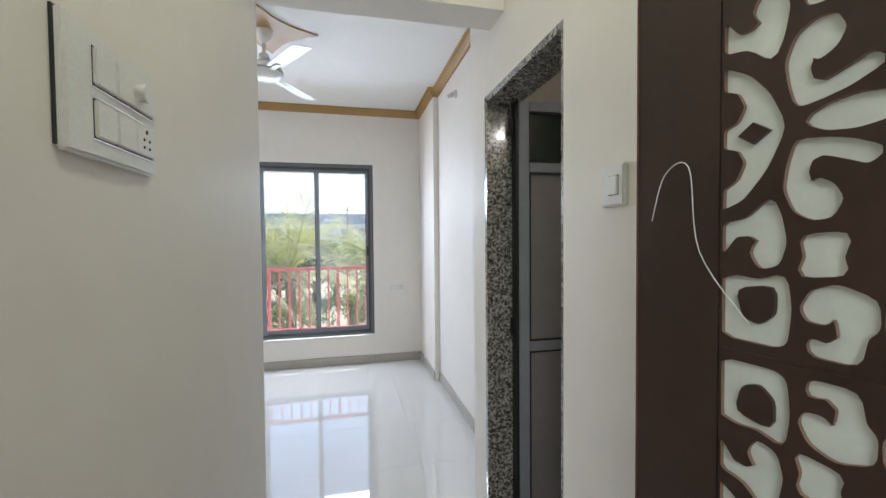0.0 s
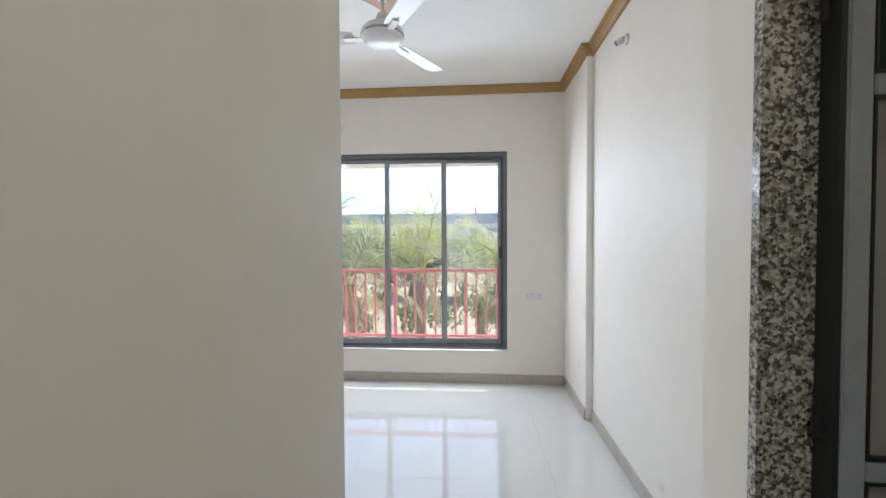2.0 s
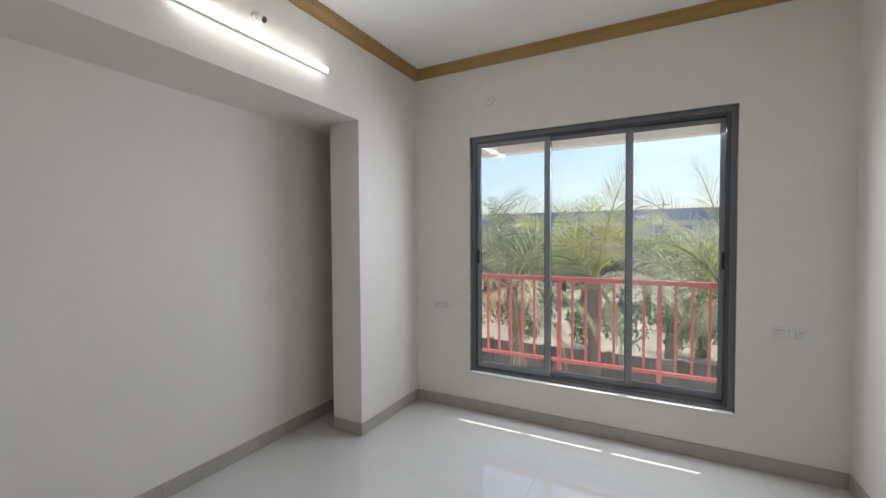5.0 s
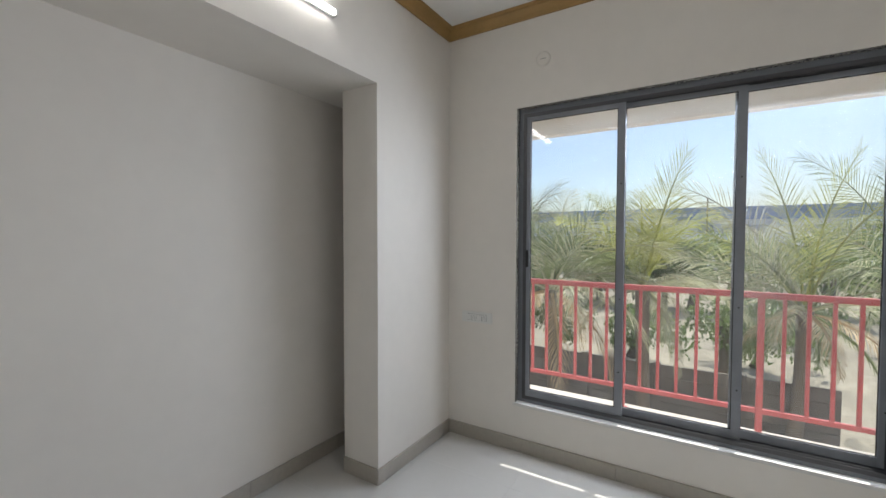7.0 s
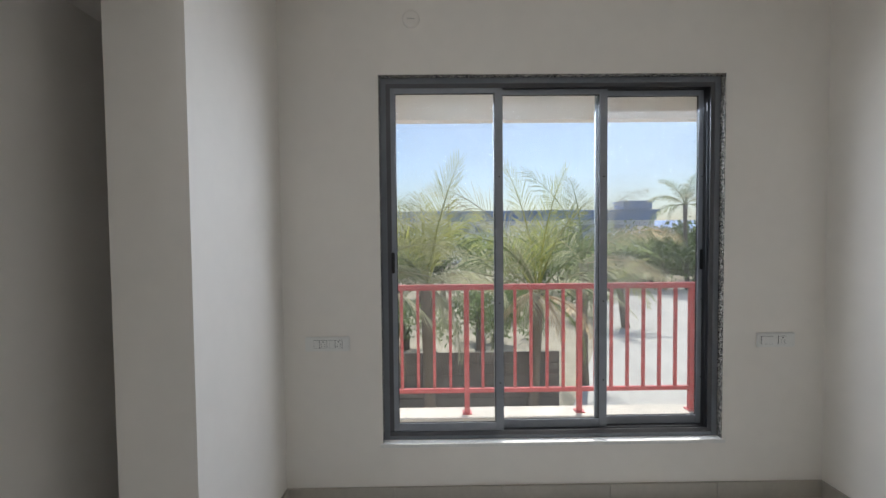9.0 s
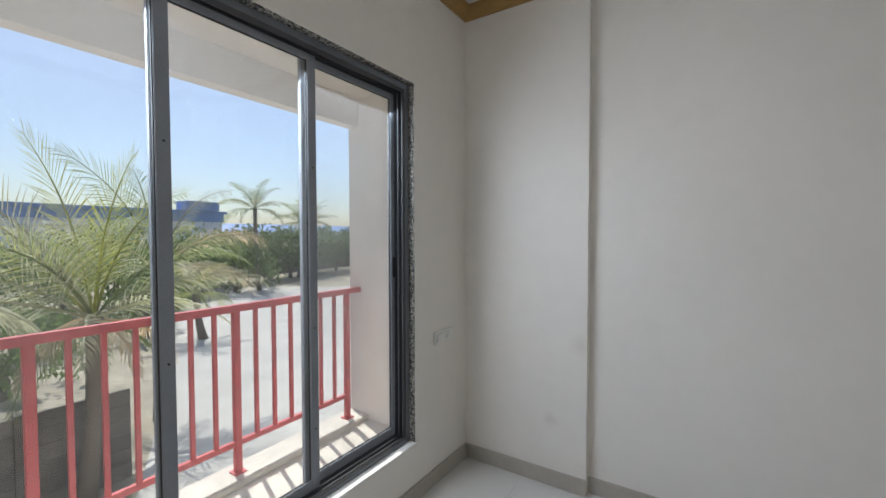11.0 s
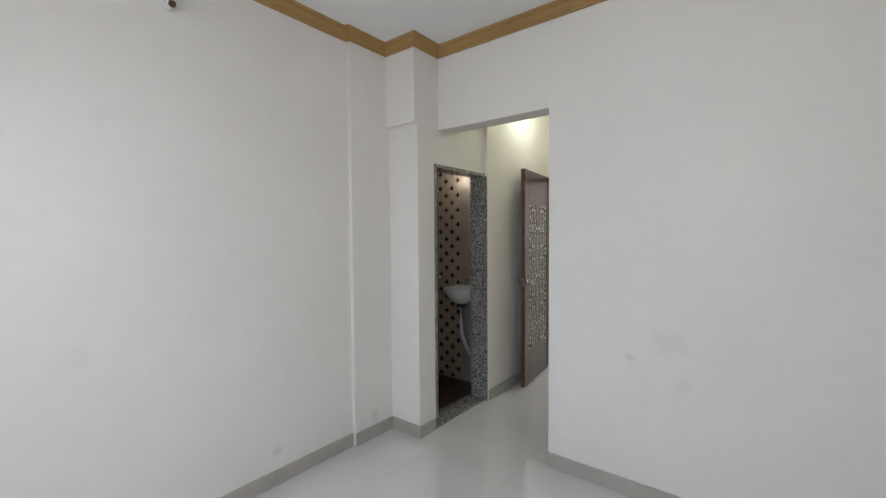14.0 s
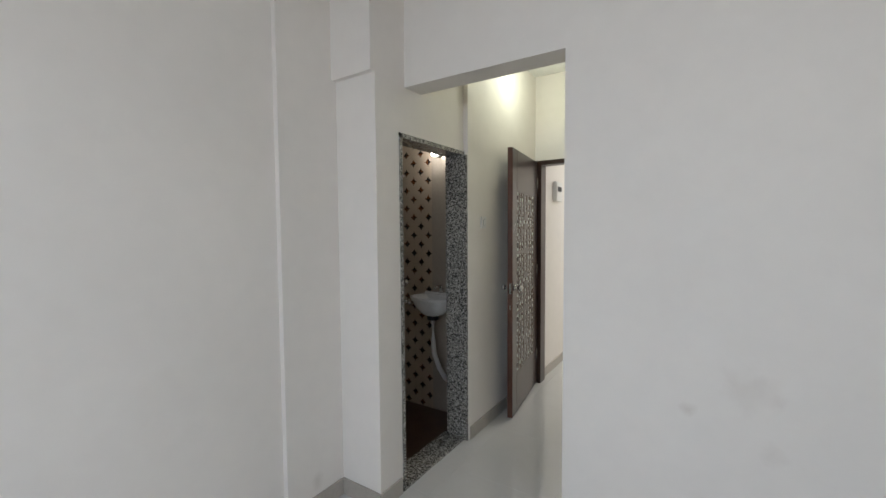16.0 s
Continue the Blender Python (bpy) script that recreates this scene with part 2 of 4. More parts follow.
PANE_D = glass("dustier_clear_glass", dust=0.12)
TUBE = glow("lit_tube", (1, 0.98, 0.94), 9)
BULB = glow("lit_bulb", (1, 0.93, 0.82), 25)
EARTH = mat("dry_earth", (0.31, 0.275, 0.21), 0.95, scale=0.5, vary=0.25, vary2=0.2, bump=0.5, bscale=5)
ROAD = mat("pale_concrete_road", (0.44, 0.42, 0.39), 0.9, scale=0.7, vary=0.1, vary2=0.08, bump=0.2, bscale=10)
BLOCK = mat("weathered_precast_concrete", (0.15, 0.135, 0.12), 0.9, scale=2, vary=0.3, vary2=0.2, bump=0.4, each=0.2)
TRUNK = mat("palm_trunk", (0.17, 0.14, 0.11), 0.9, scale=4, vary=0.2, bump=0.4)


def leaf_mat(name, color, each):
    """Thin foliage that lets part of the light through."""
    m = mat(name, color, 0.45, scale=2, vary=0.25, each=each)
    n, l = m.node_tree.nodes, m.node_tree.links
    p = n["Principled BSDF"]
    tl, mx = n.new("ShaderNodeBsdfTranslucent"), n.new("ShaderNodeMixShader")
    mx.inputs[0].default_value = 0.6
    l.new(p.inputs["Base Color"].links[0].from_socket, tl.inputs[0])
    l.new(p.outputs[0], mx.inputs[1]), l.new(tl.outputs[0], mx.inputs[2]), l.new(mx.outputs[0], n["Material Output"].inputs[0])
    return m


FROND = leaf_mat("palm_green", (0.23, 0.275, 0.11), 0.35)
FROND_B = leaf_mat("fresh_palm_green", (0.47, 0.48, 0.14), 0.25)
FROND_G = leaf_mat("grey_green_palm", (0.50, 0.49, 0.33), 0.3)
FROND_D = leaf_mat("dry_palm_straw", (0.58, 0.45, 0.29), 0.2)
LEAF = leaf_mat("tree_leaves", (0.12, 0.165, 0.06), 0.3)
# Distance haze is mixed into the colours of these far buildings.
BWHITE = mat("hazed_white_wall", (0.68, 0.72, 0.80), 0.7, scale=0.3, vary=0.05)
BBLUE = mat("hazed_blue_cladding", (0.20, 0.32, 0.60), 0.5, scale=0.3, vary=0.1)
BDARK = mat("hazed_window", (0.28, 0.32, 0.40), 0.4)


# ---- building helpers ----
def box(bm, x0, x1, y0, y1, z0, z1, bev=0.0):
    vs = [bm.verts.new((x, y, z)) for z in (z0, z1) for x, y in ((x0, y0), (x1, y0), (x1, y1), (x0, y1))]
    fs = [bm.faces.new([vs[i] for i in q]) for q in ((3, 2, 1, 0), (4, 5, 6, 7), (0, 1, 5, 4), (1, 2, 6, 5), (2, 3, 7, 6), (3, 0, 4, 7))]
    if bev:
        es = {e for f in fs for e in f.edges}
        bmesh.ops.bevel(bm, geom=list(es), offset=bev, segments=2, affect="EDGES")
    return bm


def B(*a, bev=0.0):
    return box(bmesh.new(), *a, bev=bev)


def lathe(prof, seg=24, axis="z", at=(0, 0, 0)):
    """A turned body from (radius, height) pairs."""
    bm = bmesh.new()
    rings = [[bm.verts.new((r * math.cos(2 * math.pi * i / seg), r * math.sin(2 * math.pi * i / seg), h)) for i in range(seg)] for r, h in prof]
    for a, b in zip(rings, rings[1:]):
        for i in range(seg):
            bm.faces.new((a[i], a[(i + 1) % seg], b[(i + 1) % seg], b[i]))
    bm.faces.new(rings[0][::-1]), bm.faces.new(rings[-1])
    turn = {"z": Matrix(), "x": Matrix.Rotation(math.pi / 2, 4, "Y"), "y": Matrix.Rotation(-math.pi / 2, 4, "X")}[axis]
    bmesh.ops.transform(bm, matrix=Matrix.Translation(at) @ turn, verts=bm.verts)
    for f in bm.faces:
        f.smooth = len(f.verts) == 4
    return bm


def pipe(points, r, seg=10):
    """A round bar along points."""
    bm = bmesh.new()
    pts = [Vector(p) for p in points]
    rings = []
    for i, p in enumerate(pts):
        d = (pts[min(i + 1, len(pts) - 1)] - pts[max(i - 1, 0)]).normalized()
        q = d.to_track_quat("Z", "Y")
        rad = r[i] if isinstance(r, (list, tuple)) else r
        rings.append([bm.verts.new(p + q @ Vector((rad * math.cos(2 * math.pi * k / seg), rad * math.sin(2 * math.pi * k / seg), 0))) for k in range(seg)])
    for a, b in zip(rings, rings[1:]):
        for k in range(seg):
            bm.faces.new((a[k], a[(k + 1) % seg], b[(k + 1) % seg], b[k])).smooth = True
    bm.faces.new(rings[0][::-1]), bm.faces.new(rings[-1])
    return bm


def prism(outline, d, m=None):
    """A flat outline in x, y raised to the height d."""
    bm = bmesh.new()
    lo, hi = [bm.verts.new((x, y, 0)) for x, y in outline], [bm.verts.new((x, y, d)) for x, y in outline]
    bm.faces.new(lo[::-1]), bm.faces.new(hi)
    for i in range(len(lo)):
        j = (i + 1) % len(lo)
        bm.faces.new((lo[i], lo[j], hi[j], hi[i]))
    if m:
        bmesh.ops.transform(bm, matrix=m, verts=bm.verts)
    return bm


def part(name, bm, material, parent=None, label=""):
    me = bpy.data.meshes.new(name)
    bmesh.ops.recalc_face_normals(bm, faces=bm.faces)
    bm.to_mesh(me)
    bm.free()
    me.materials.append(material)
    ob = new(name, me)
    if parent:
        ob.parent = parent
    return tagged(ob, label) if label else ob


def thing(name, label, category, group="", at=(0, 0, 0), kind=""):
    ob = new(name)
    ob.location = at
    ob.empty_display_size = 0.1
    return tagged(ob, label, category, group, kind)


def setting(name, bm, material, label, category):
    return tagged(part(name, bm, material), label, category, kind="structure")


def join(*bms):
    out = bms[0]
    for b in bms[1:]:
        me = bpy.data.meshes.new("tmp")
        b.to_mesh(me), b.free()
        out.from_mesh(me)
        bpy.data.meshes.remove(me)
    return out


# ---- the plan ----
XL, XR, YB, YW, H = -1.845, 1.05, 1.502, 4.60, 2.855
PL, PR = -0.140, 0.74             # passage walls
WX0, WX1, WZ0, WZ1 = -1.335, 0.462, 0.318, 2.238
DY = -0.40                       # bedroom door wall

setting("wall_window", join(
    B(-2.45, WX0, YW, YW + 0.15, -0.05, 3.0), B(WX1, 1.3, YW, YW + 0.15, -0.05, 3.0),
    B(WX0, WX1, YW, YW + 0.15, WZ1, 3.0), B(WX0, WX1, YW, YW + 0.15, -0.05, WZ0)),
    WALL, "cream painted wall around the big sliding window", "wall")
setting("wall_right", join(
    B(1.0, 1.3, 3.835, YW, -0.05, 3.0), B(XR, 1.3, 2.10, 3.835, -0.05, 3.0), B(1.02, 1.3, 1.74, 2.10, -0.05, 3.0)),
    WALL_R, "cream painted side wall with shallow plaster steps", "wall")
setting("column", join(
    B(PR, 0.871, 1.556, 1.74, -0.05, 2.268), B(0.871, 1.3, 1.72, 1.74, -0.05, 2.268), B(PR, 0.871, 1.556, 1.772, 2.268, 3.0), B(0.871, 1.3, 1.72, 1.772, 2.268, 3.0)),
    WALL, "cream plastered corner column with an overhanging beam", "column")
setting("wall_back", B(-2.45, PL, YB - 0.13, YB, -0.05, 3.0), WALL_B, "cream painted back wall with faint smudges", "wall")
setting("lintel", B(PL, PR, 1.35, YB, 2.255, 3.0), WALL, "cream painted beam over the passage opening", "beam")
setting("wall_left_beam", B(-2.11, XL, YB, 3.83, 2.26, 3.0), WALL, "cream painted beam above the wardrobe recess", "beam")
setting("wall_left_pier", B(-2.11, XL, 3.83, YW, -0.05, 3.0), WALL, "cream painted pier beside the recess", "wall")
setting("wall_recess", B(-2.45, -2.35, YB, YW, -0.05, 3.0), WALL, "cream painted back of the wardrobe recess", "wall")
setting("recess_soffit", B(-2.35, -2.11, YB, YW, 2.262, 2.4), WALL, "cream painted recess ceiling", "ceiling")
BY0, BY1, BT = 0.868, 1.556, 2.0
PN = 0.706                       # passage wall between the two doors
setting("wall_passage_right", join(
    B(PN, PR + 0.13, DY, BY0, -0.05, 3.0), B(PR, PR + 0.13, BY0, BY1, BT, 3.0)),
    WALL, "cream painted passage wall with the bathroom doorway", "wall")
setting("wall_passage_left", B(PL - 0.13, PL, DY, YB - 0.13, -0.05, 3.0), WALL, "cream painted passage wall", "wall")
setting("wall_door", join(B(PL - 0.13, PR + 0.13, DY - 0.12, DY, 2.10, 3.0), B(0.70, PR + 0.13, DY - 0.12, DY, -0.05, 2.10),
        B(-2.4, PL, DY - 0.12, DY, -0.05, 3.0)), WALL, "cream painted wall over the bedroom door", "wall")
setting("hall_walls", join(
    B(0.68, 0.8, -3.6, DY - 0.12, -0.05, 3.0), B(-2.4, 0.8, -3.72, -3.6, -0.05, 3.0), B(-2.52, -2.4, -3.72, DY, -0.05, 3.0)),
    WALL, "cream painted walls of the hall outside", "wall")
setting("ceiling", join(B(-2.45, 1.3, YB - 0.0, YW + 0.15, H, 3.05), B(-2.52, 1.3, -3.72, YB, H + 0.01, 3.05)), CEIL, "white painted ceiling", "ceiling")
setting("wall_bathroom", join(
    B(1.78, 1.9, 0.4, 1.72, -0.1, 2.35), B(PR + 0.131, 1.78, 1.57, 1.72, -0.1, 2.35), B(PR + 0.131, 1.9, 0.4, 1.72, 2.35, 2.6)),
    PTILE, "plain beige tiled bathroom walls", "wall")
setting("wall_bathroom_star", B(1.24, 1.78, 0.40, 0.53, -0.1, 2.35), STAR, "beige tiled wall with dark star pattern", "wall")
setting("wall_bathroom_plain", B(PR + 0.13, 1.24, 0.40, 0.53, -0.1, 2.35), PTILE, "plain beige tiled strip behind the basin", "wall")


# gold cornice: a moulded profile led round the room
def cornice(path, prof):
    bm = bmesh.new()
    n = len(path)
    rings = []
    for i in range(n):
        p, a, b = (Vector(path[k % n]) for k in (i, i - 1, i + 1))
        d0, d1 = (p - a).normalized(), (b - p).normalized()
        n0, n1 = Vector((-d0.y, d0.x)), Vector((-d1.y, d1.x))
        mit = (n0 + n1) / (1 + n0.dot(n1))
        rings.append([bm.verts.new((p.x + mit.x * o, p.y + mit.y * o, z)) for o, z in prof])
    for i in range(n):
        a, b = rings[i], rings[(i + 1) % n]
        for k in range(len(prof)):
            m = (k + 1) % len(prof)
            bm.faces.new((a[k], b[k], b[m], a[m]))
    return bm


PERIM = [(XL, YB), (PR, YB), (PR, 1.772), (1.02, 1.772), (1.02, 2.10), (XR, 2.10), (XR, 3.835), (1.0, 3.835), (1.0, YW), (XL, YW)]
setting("cornice", cornice(PERIM, [(-0.01, 2.782), (0.012, 2.782), (0.015, 2.795), (0.026, 2.804), (0.038, 2.822), (0.043, 2.833), (0.056, 2.837), (0.06, 2.86), (-0.01, 2.86)]),
        GOLD, "ochre gold painted plaster cornice", "cornice")

# skirting tiles, in lengths with fine joints
def skirting(name, runs):
    base = thing(name, "beige tile skirting along the walls", "skirting", kind="structure")
    for (x0, y0), (x1, y1), (nx, ny) in runs:
        L = math.hypot(x1 - x0, y1 - y0)
        k = max(1, round(L / 0.6))
        for i in range(k):
            a, b = i / k, (i + 1) / k
            ax, ay, bx, by = x0 + (x1 - x0) * a, y0 + (y1 - y0) * a, x0 + (x1 - x0) * b, y0 + (y1 - y0) * b
            g = 0.0008
            ux, uy = (x1 - x0) / L * g, (y1 - y0) / L * g
            xs, ys = sorted((ax + ux, bx - ux)), sorted((ay + uy, by - uy))
            if nx:
                xs = sorted((ax - nx * 0.002, ax + nx * 0.012))
            else:
                ys = sorted((ay - ny * 0.002, ay + ny * 0.012))
            part("skirting_tile", B(xs[0], xs[1], ys[0], ys[1], 0.0, 0.09, bev=0.0015), SKIRT, base)


skirting("baseboard", [
    ((XL, YW), (1.0, YW), (0, -1)), ((1.0, 3.835), (1.0, YW - 0.012), (-1, 0)), ((XR, 2.10), (XR, 3.835), (-1, 0)),
    ((1.02, 1.752), (1.02, 2.10), (-1, 0)), ((PR, 1.74), (1.02, 1.74), (0, 1)), ((PR, 1.57), (PR, 1.752), (-1, 0)),
    ((-2.35, YB), (PL, YB), (0, 1)), ((XL, 3.83), (XL, YW - 0.012), (1, 0)), ((-2.11, 3.83), (XL + 0.012, 3.83), (0, -1)),
    ((-2.35, YB + 0.012), (-2.35, YW), (1, 0)), ((PN, DY), (PN, BY0 - 0.01), (-1, 0)), ((PL, DY), (PL, YB), (1, 0)), ((0.68, -3.6), (0.68, DY - 0.12), (-1, 0))])

# ---- window ----
win = thing("window_1", "grey aluminium three-panel sliding window with dusty glass", "window", kind="structure")
F0, F1 = YW + 0.035, YW + 0.125
part("window_frame", join(B(WX0 + .004, WX0 + 0.034, F0, F1, WZ0 + .004, WZ1 - .004, bev=.002), B(WX1 - 0.034, WX1 - .004, F0, F1, WZ0 + .004, WZ1 - .004, bev=.002),
     B(WX0 + .034, WX1 - .034, F0, F1, WZ1 - 0.034, WZ1 - .004, bev=.002), B(WX0 + .034, WX1 - .034, F0, F1, WZ0 + .004, WZ0 + 0.024, bev=.002)), ALU, win)
trk = []
for k in range(4):
    y = F0 + 0.002 + k * 0.0277
    trk.append(B(WX0 + .034, WX1 - .034, y, y + 0.003, WZ0 + 0.024, WZ0 + 0.046))
    trk.append(B(WX0 + .034, WX1 - .034, y, y + 0.003, WZ1 - 0.056, WZ1 - 0.034))
    for xa in (WX0 + .034, WX1 - .056):
        trk.append(B(xa, xa + 0.022, y, y + 0.003, WZ0 + 0.046, WZ1 - 0.056))
# The tracks' dark colour carries the shade inside the channels.
part("track", join(*trk), ALU_D, win, "aluminium sliding track coloured dark as in shade")
SASH = [(-1.296, -0.690, 0), (-0.735, -0.125, 1), (-0.178, 0.424, 2)]
for k, (xa, xb, row) in enumerate(SASH):
    ya = F0 + 0.006 + row * 0.0277
    yb = ya + 0.021
    za, zb = WZ0 + 0.034, WZ1 - 0.040
    sash = part("sash", join(B(xa, xa + 0.042, ya, yb, za, zb, bev=.002), B(xb - 0.042, xb, ya, yb, za, zb, bev=.002),
                B(xa + .042, xb - .042, ya + .001, yb - .001, za, za + 0.055, bev=.002), B(xa + .042, xb - .042, ya + .001, yb - .001, zb - 0.042, zb, bev=.002)), ALU_L, win)
    pane = part("pane", B(xa + .04, xb - .04, ya + 0.008, ya + 0.012, za + .05, zb - .04), PANE_D if k == 2 else PANE, sash)
    pane.visible_shadow = False
    part("gasket", join(B(xa + .042, xa + .045, ya + .006, ya + .014, za + .055, zb - .042), B(xb - .045, xb - .042, ya + .006, ya + .014, za + .055, zb - .042),
         B(xa + .045, xb - .045, ya + .006, ya + .014, za + .055, za + .058), B(xa + .045, xb - .045, ya + .006, ya + .014, zb - .045, zb - .042)), BLACK, sash, "black rubber glazing seal")
    if k != 1:
        xh = xa + 0.021 if k == 0 else xb - 0.021
        part("latch", join(B(xh - 0.010, xh + 0.010, ya - 0.004, ya + .001, 1.215, 1.325, bev=.002), B(xh - 0.004, xh + 0.004, ya - 0.010, ya - .003, 1.25, 1.29, bev=.002)), BLACK, sash, "black sash latch")
    for z in (0.62, 1.05, 1.72):
        part("screw", lathe([(0.004, 0), (0.004, 0.0015), (0.002, 0.002)], 8, "y", (xb - 0.02, ya - 0.0015, z)), BLACK, sash)
jam = thing("window_lining", "speckled granite lining around the window opening", "window lining", kind="structure")
part("jamb", B(WX0 - .001, WX0 + .0035, YW + 0.002, YW + 0.155, WZ0, WZ1), GRAN, jam)
part("jamb", B(WX1 - .0035, WX1 + .001, YW + 0.002, YW + 0.155, WZ0, WZ1), GRAN, jam)
part("head", B(WX0 + .0035, WX1 - .0035, YW + 0.002, YW + 0.155, WZ1 - .0035, WZ1 + .001), GRAN, jam)
part("sill", B(WX0 - .012, WX1 + .012, YW - 0.010, YW + 0.20, WZ0 - .016, WZ0 + .003, bev=.002), MARB, jam, "white marble sill")

# ---- balcony ----
setting("balcony_floor", B(-2.6, 1.2, YW + 0.15, 5.72, -0.2, 0.0), CONC, "pale cement balcony ledge", "balcony")
setting("balcony_kerb", B(-2.3, 1.05, 5.50, 5.71, 0.0, 0.04, bev=.006), CONC, "low cement kerb under the railing", "kerb")
setting("balcony_ceiling", join(B(-2.6, 1.25, YW + 0.15, 5.60, 2.50, 2.66), B(-2.6, 1.25, 5.60, 5.70, 2.285, 2.66)), OUTER, "cream painted balcony slab with edge beam", "ceiling")
setting("balcony_side_walls", join(B(1.05, 1.2, YW + 0.15, 5.70, -0.1, 2.50), B(-2.6, -2.3, YW + 0.15, 5.70, -0.1, 2.50)), OUTER, "cream painted balcony side walls", "wall")
rail = thing("balcony_railing", "red painted steel railing on the balcony edge", "railing")
RY = 5.60
part("top_rail", B(-2.3, 1.05, RY - .022, RY + .022, 0.995, 1.036, bev=.003), RED, rail)
part("bottom_rail", B(-2.3, 0.93, RY - .014, RY + .014, 0.20, 0.232, bev=.003), RED, rail)
for k in range(-2, 2):
    xp = 0.045 + 0.87 * k
    po = part("post", B(xp - .019, xp + .019, RY - .019, RY + .019, 0.04, 0.995, bev=.003), RED, rail)
    part("base_plate", B(xp - .035, xp + .035, RY - .035, RY + .035, 0.04, 0.048), RED, po)
    for j in range(1, 7):
        xb = xp + 0.87 * j / 7
        if xb < 0.9:
            part("baluster", B(xb - .0105, xb + .0105, RY - .0105, RY + .0105, 0.232, 0.995), RED, rail)
setting("building_face", join(B(-7, -2.6, 4.62, 4.9, -3.6, 6.5), B(1.2, 7, 4.72, 4.9, -3.6, 6.5), B(-2.6, 1.2, 4.76, 4.9, -3.6, -0.2), B(-2.6, 1.2, 4.76, 4.9, 2.66, 6.5)), OUTER, "cream painted outer wall of the building", "wall")

# ---- bathroom door frame and leaf ----
fr = thing("bathroom_door_frame", "speckled grey granite frame of the bathroom doorway", "door frame", kind="structure")
part("jamb", B(PR - .006, PR + .135, BY1 - .022, BY1 + .002, 0.0, BT), GRAN, fr)
part("jamb", B(PN + .004, PR + .135, BY0 - .002, BY0 + .018, 0.0, BT - .022), GRAN, fr)
part("head", B(PR - .006, PR + .135, BY0 - .002, BY1 + .002, BT - .022, BT + .002), GRAN, fr)
part("threshold", B(PR - .006, PR + .16, BY0, BY1, -0.05, 0.018, bev=.003), GRAN, fr)
bd = thing("bathroom_door", "open grey aluminium bathroom door with panels and dark glass", "door", at=(PR + .116, 1.513, -0.010))
LW, LT = 0.66, 0.035
part("stile", B(0, .045, -LT, 0, .03, 1.985, bev=.003), ALU_L, bd)
part("stile", B(LW - .045, LW, -LT, 0, .03, 1.985, bev=.003), ALU, bd)
for za, zb in ((1.945, 1.985), (1.695, 1.735), (0.95, 0.992), (0.03, 0.09)):
    part("rail", B(.045, LW - .045, -LT - .002, -.002, za, zb, bev=.003), ALU_L, bd)
part("glass_panel", B(.045, LW - .045, -.022, -.016, 1.735, 1.945), DGLASS, bd, "dark greenish glass")
part("upper_panel", B(.045, LW - .045, -.024, -.014, 0.992, 1.695), PANELG, bd, "grey sheet panel")
part("lower_panel", B(.045, LW - .045, -.024, -.014, 0.09, 0.95), PANELG, bd, "grey sheet panel")
seal = []
for za, zb in ((1.735, 1.945), (0.992, 1.695), (0.09, 0.95)):
    seal += [B(.045, .050, -LT - .001, -.02, za, zb), B(.05, LW - .045, -LT - .001, -.02, zb - .007, zb), B(.05, LW - .045, -LT - .001, -.02, za, za + .007)]
part("seal", join(*seal), BLACK, bd, "black rubber seals")
# Black strip stands in for the dark gap between jamb and leaf.
part("hinge_gap_strip", B(-.012, -.001, -.03, .018, .03, 1.985), BLACK, bd, "black strip painted in for the dark hinge-side gap")
for z in (0.25, 1.02, 1.85):
    part("hinge", B(-.030, -.012, -.008, .0, z, z + .07, bev=.002), BLACK, bd)
bd.rotation_euler = (0, 0, radians(-1))

# ---- bathroom things ----
setting("bathroom_floor", B(PR + .16, 1.78, 0.53, 1.57, -0.1, -0.03), BFLOOR, "dark brown bathroom floor", "floor")
basin = thing("wash_basin", "white ceramic wall-hung wash basin", "basin", at=(1.13, 0.53, 0.80))
bowl = lathe([(0.05, 0.0), (0.09, 0.012), (0.15, 0.07), (0.185, 0.13), (0.195, 0.15), (0.18, 0.15), (0.17, 0.13), (0.12, 0.06), (0.03, 0.035)], 32)
for v in bowl.verts:
    v.co.y = v.co.y * 0.8 + 0.155
part("bowl", bowl, CERAM, basin)
part("ledge", B(-0.17, 0.17, 0.0, 0.06, 0.09, 0.165, bev=.015), CERAM, basin)
part("waste_collar", lathe([(0.045, -0.03), (0.045, 0.002)], 20, "z", (0, 0.155, 0)), BLACK, basin, "dark waste fitting")
part("waste_pipe", pipe([(0, .155, -.03), (0, .155, -.2), (-.005, .15, -.3), (-.03, .12, -.42), (-.05, .06, -.52), (-.05, 0, -.56)], 0.019), PLAS, basin, "white flexible waste pipe")
part("tap", join(lathe([(0.016, 0), (0.016, 0.06), (0.011, 0.07)], 14, "z", (0, 0.035, 0.16)), pipe([(0, .035, .21), (0, .08, .225), (0, .13, .21)], 0.009)), STEEL, basin, "chrome tap")
for nm, z, lab in (("mixer_tap", 0.87, "chrome wall mixer tap"), ("angle_valve", 1.02, "chrome wall valve")):
    tp = thing(nm, lab + " on the star-patterned tiles", "tap", "bathroom taps", at=(1.46 + (z > 1) * 0.06, 0.53, z))
    part("body", lathe([(0.03, 0.0), (0.03, 0.008), (0.016, 0.012), (0.016, 0.07), (0.02, 0.075), (0.02, 0.10)], 16, "y"), STEEL, tp)
    part("spout", pipe([(0, .05, 0), (-.03, .08, .0), (-.06, .09, -.02)], 0.011), STEEL, tp)
    part("handle", B(-.008, .008, .095, .13, -.006, .03, bev=.003), STEEL, tp)
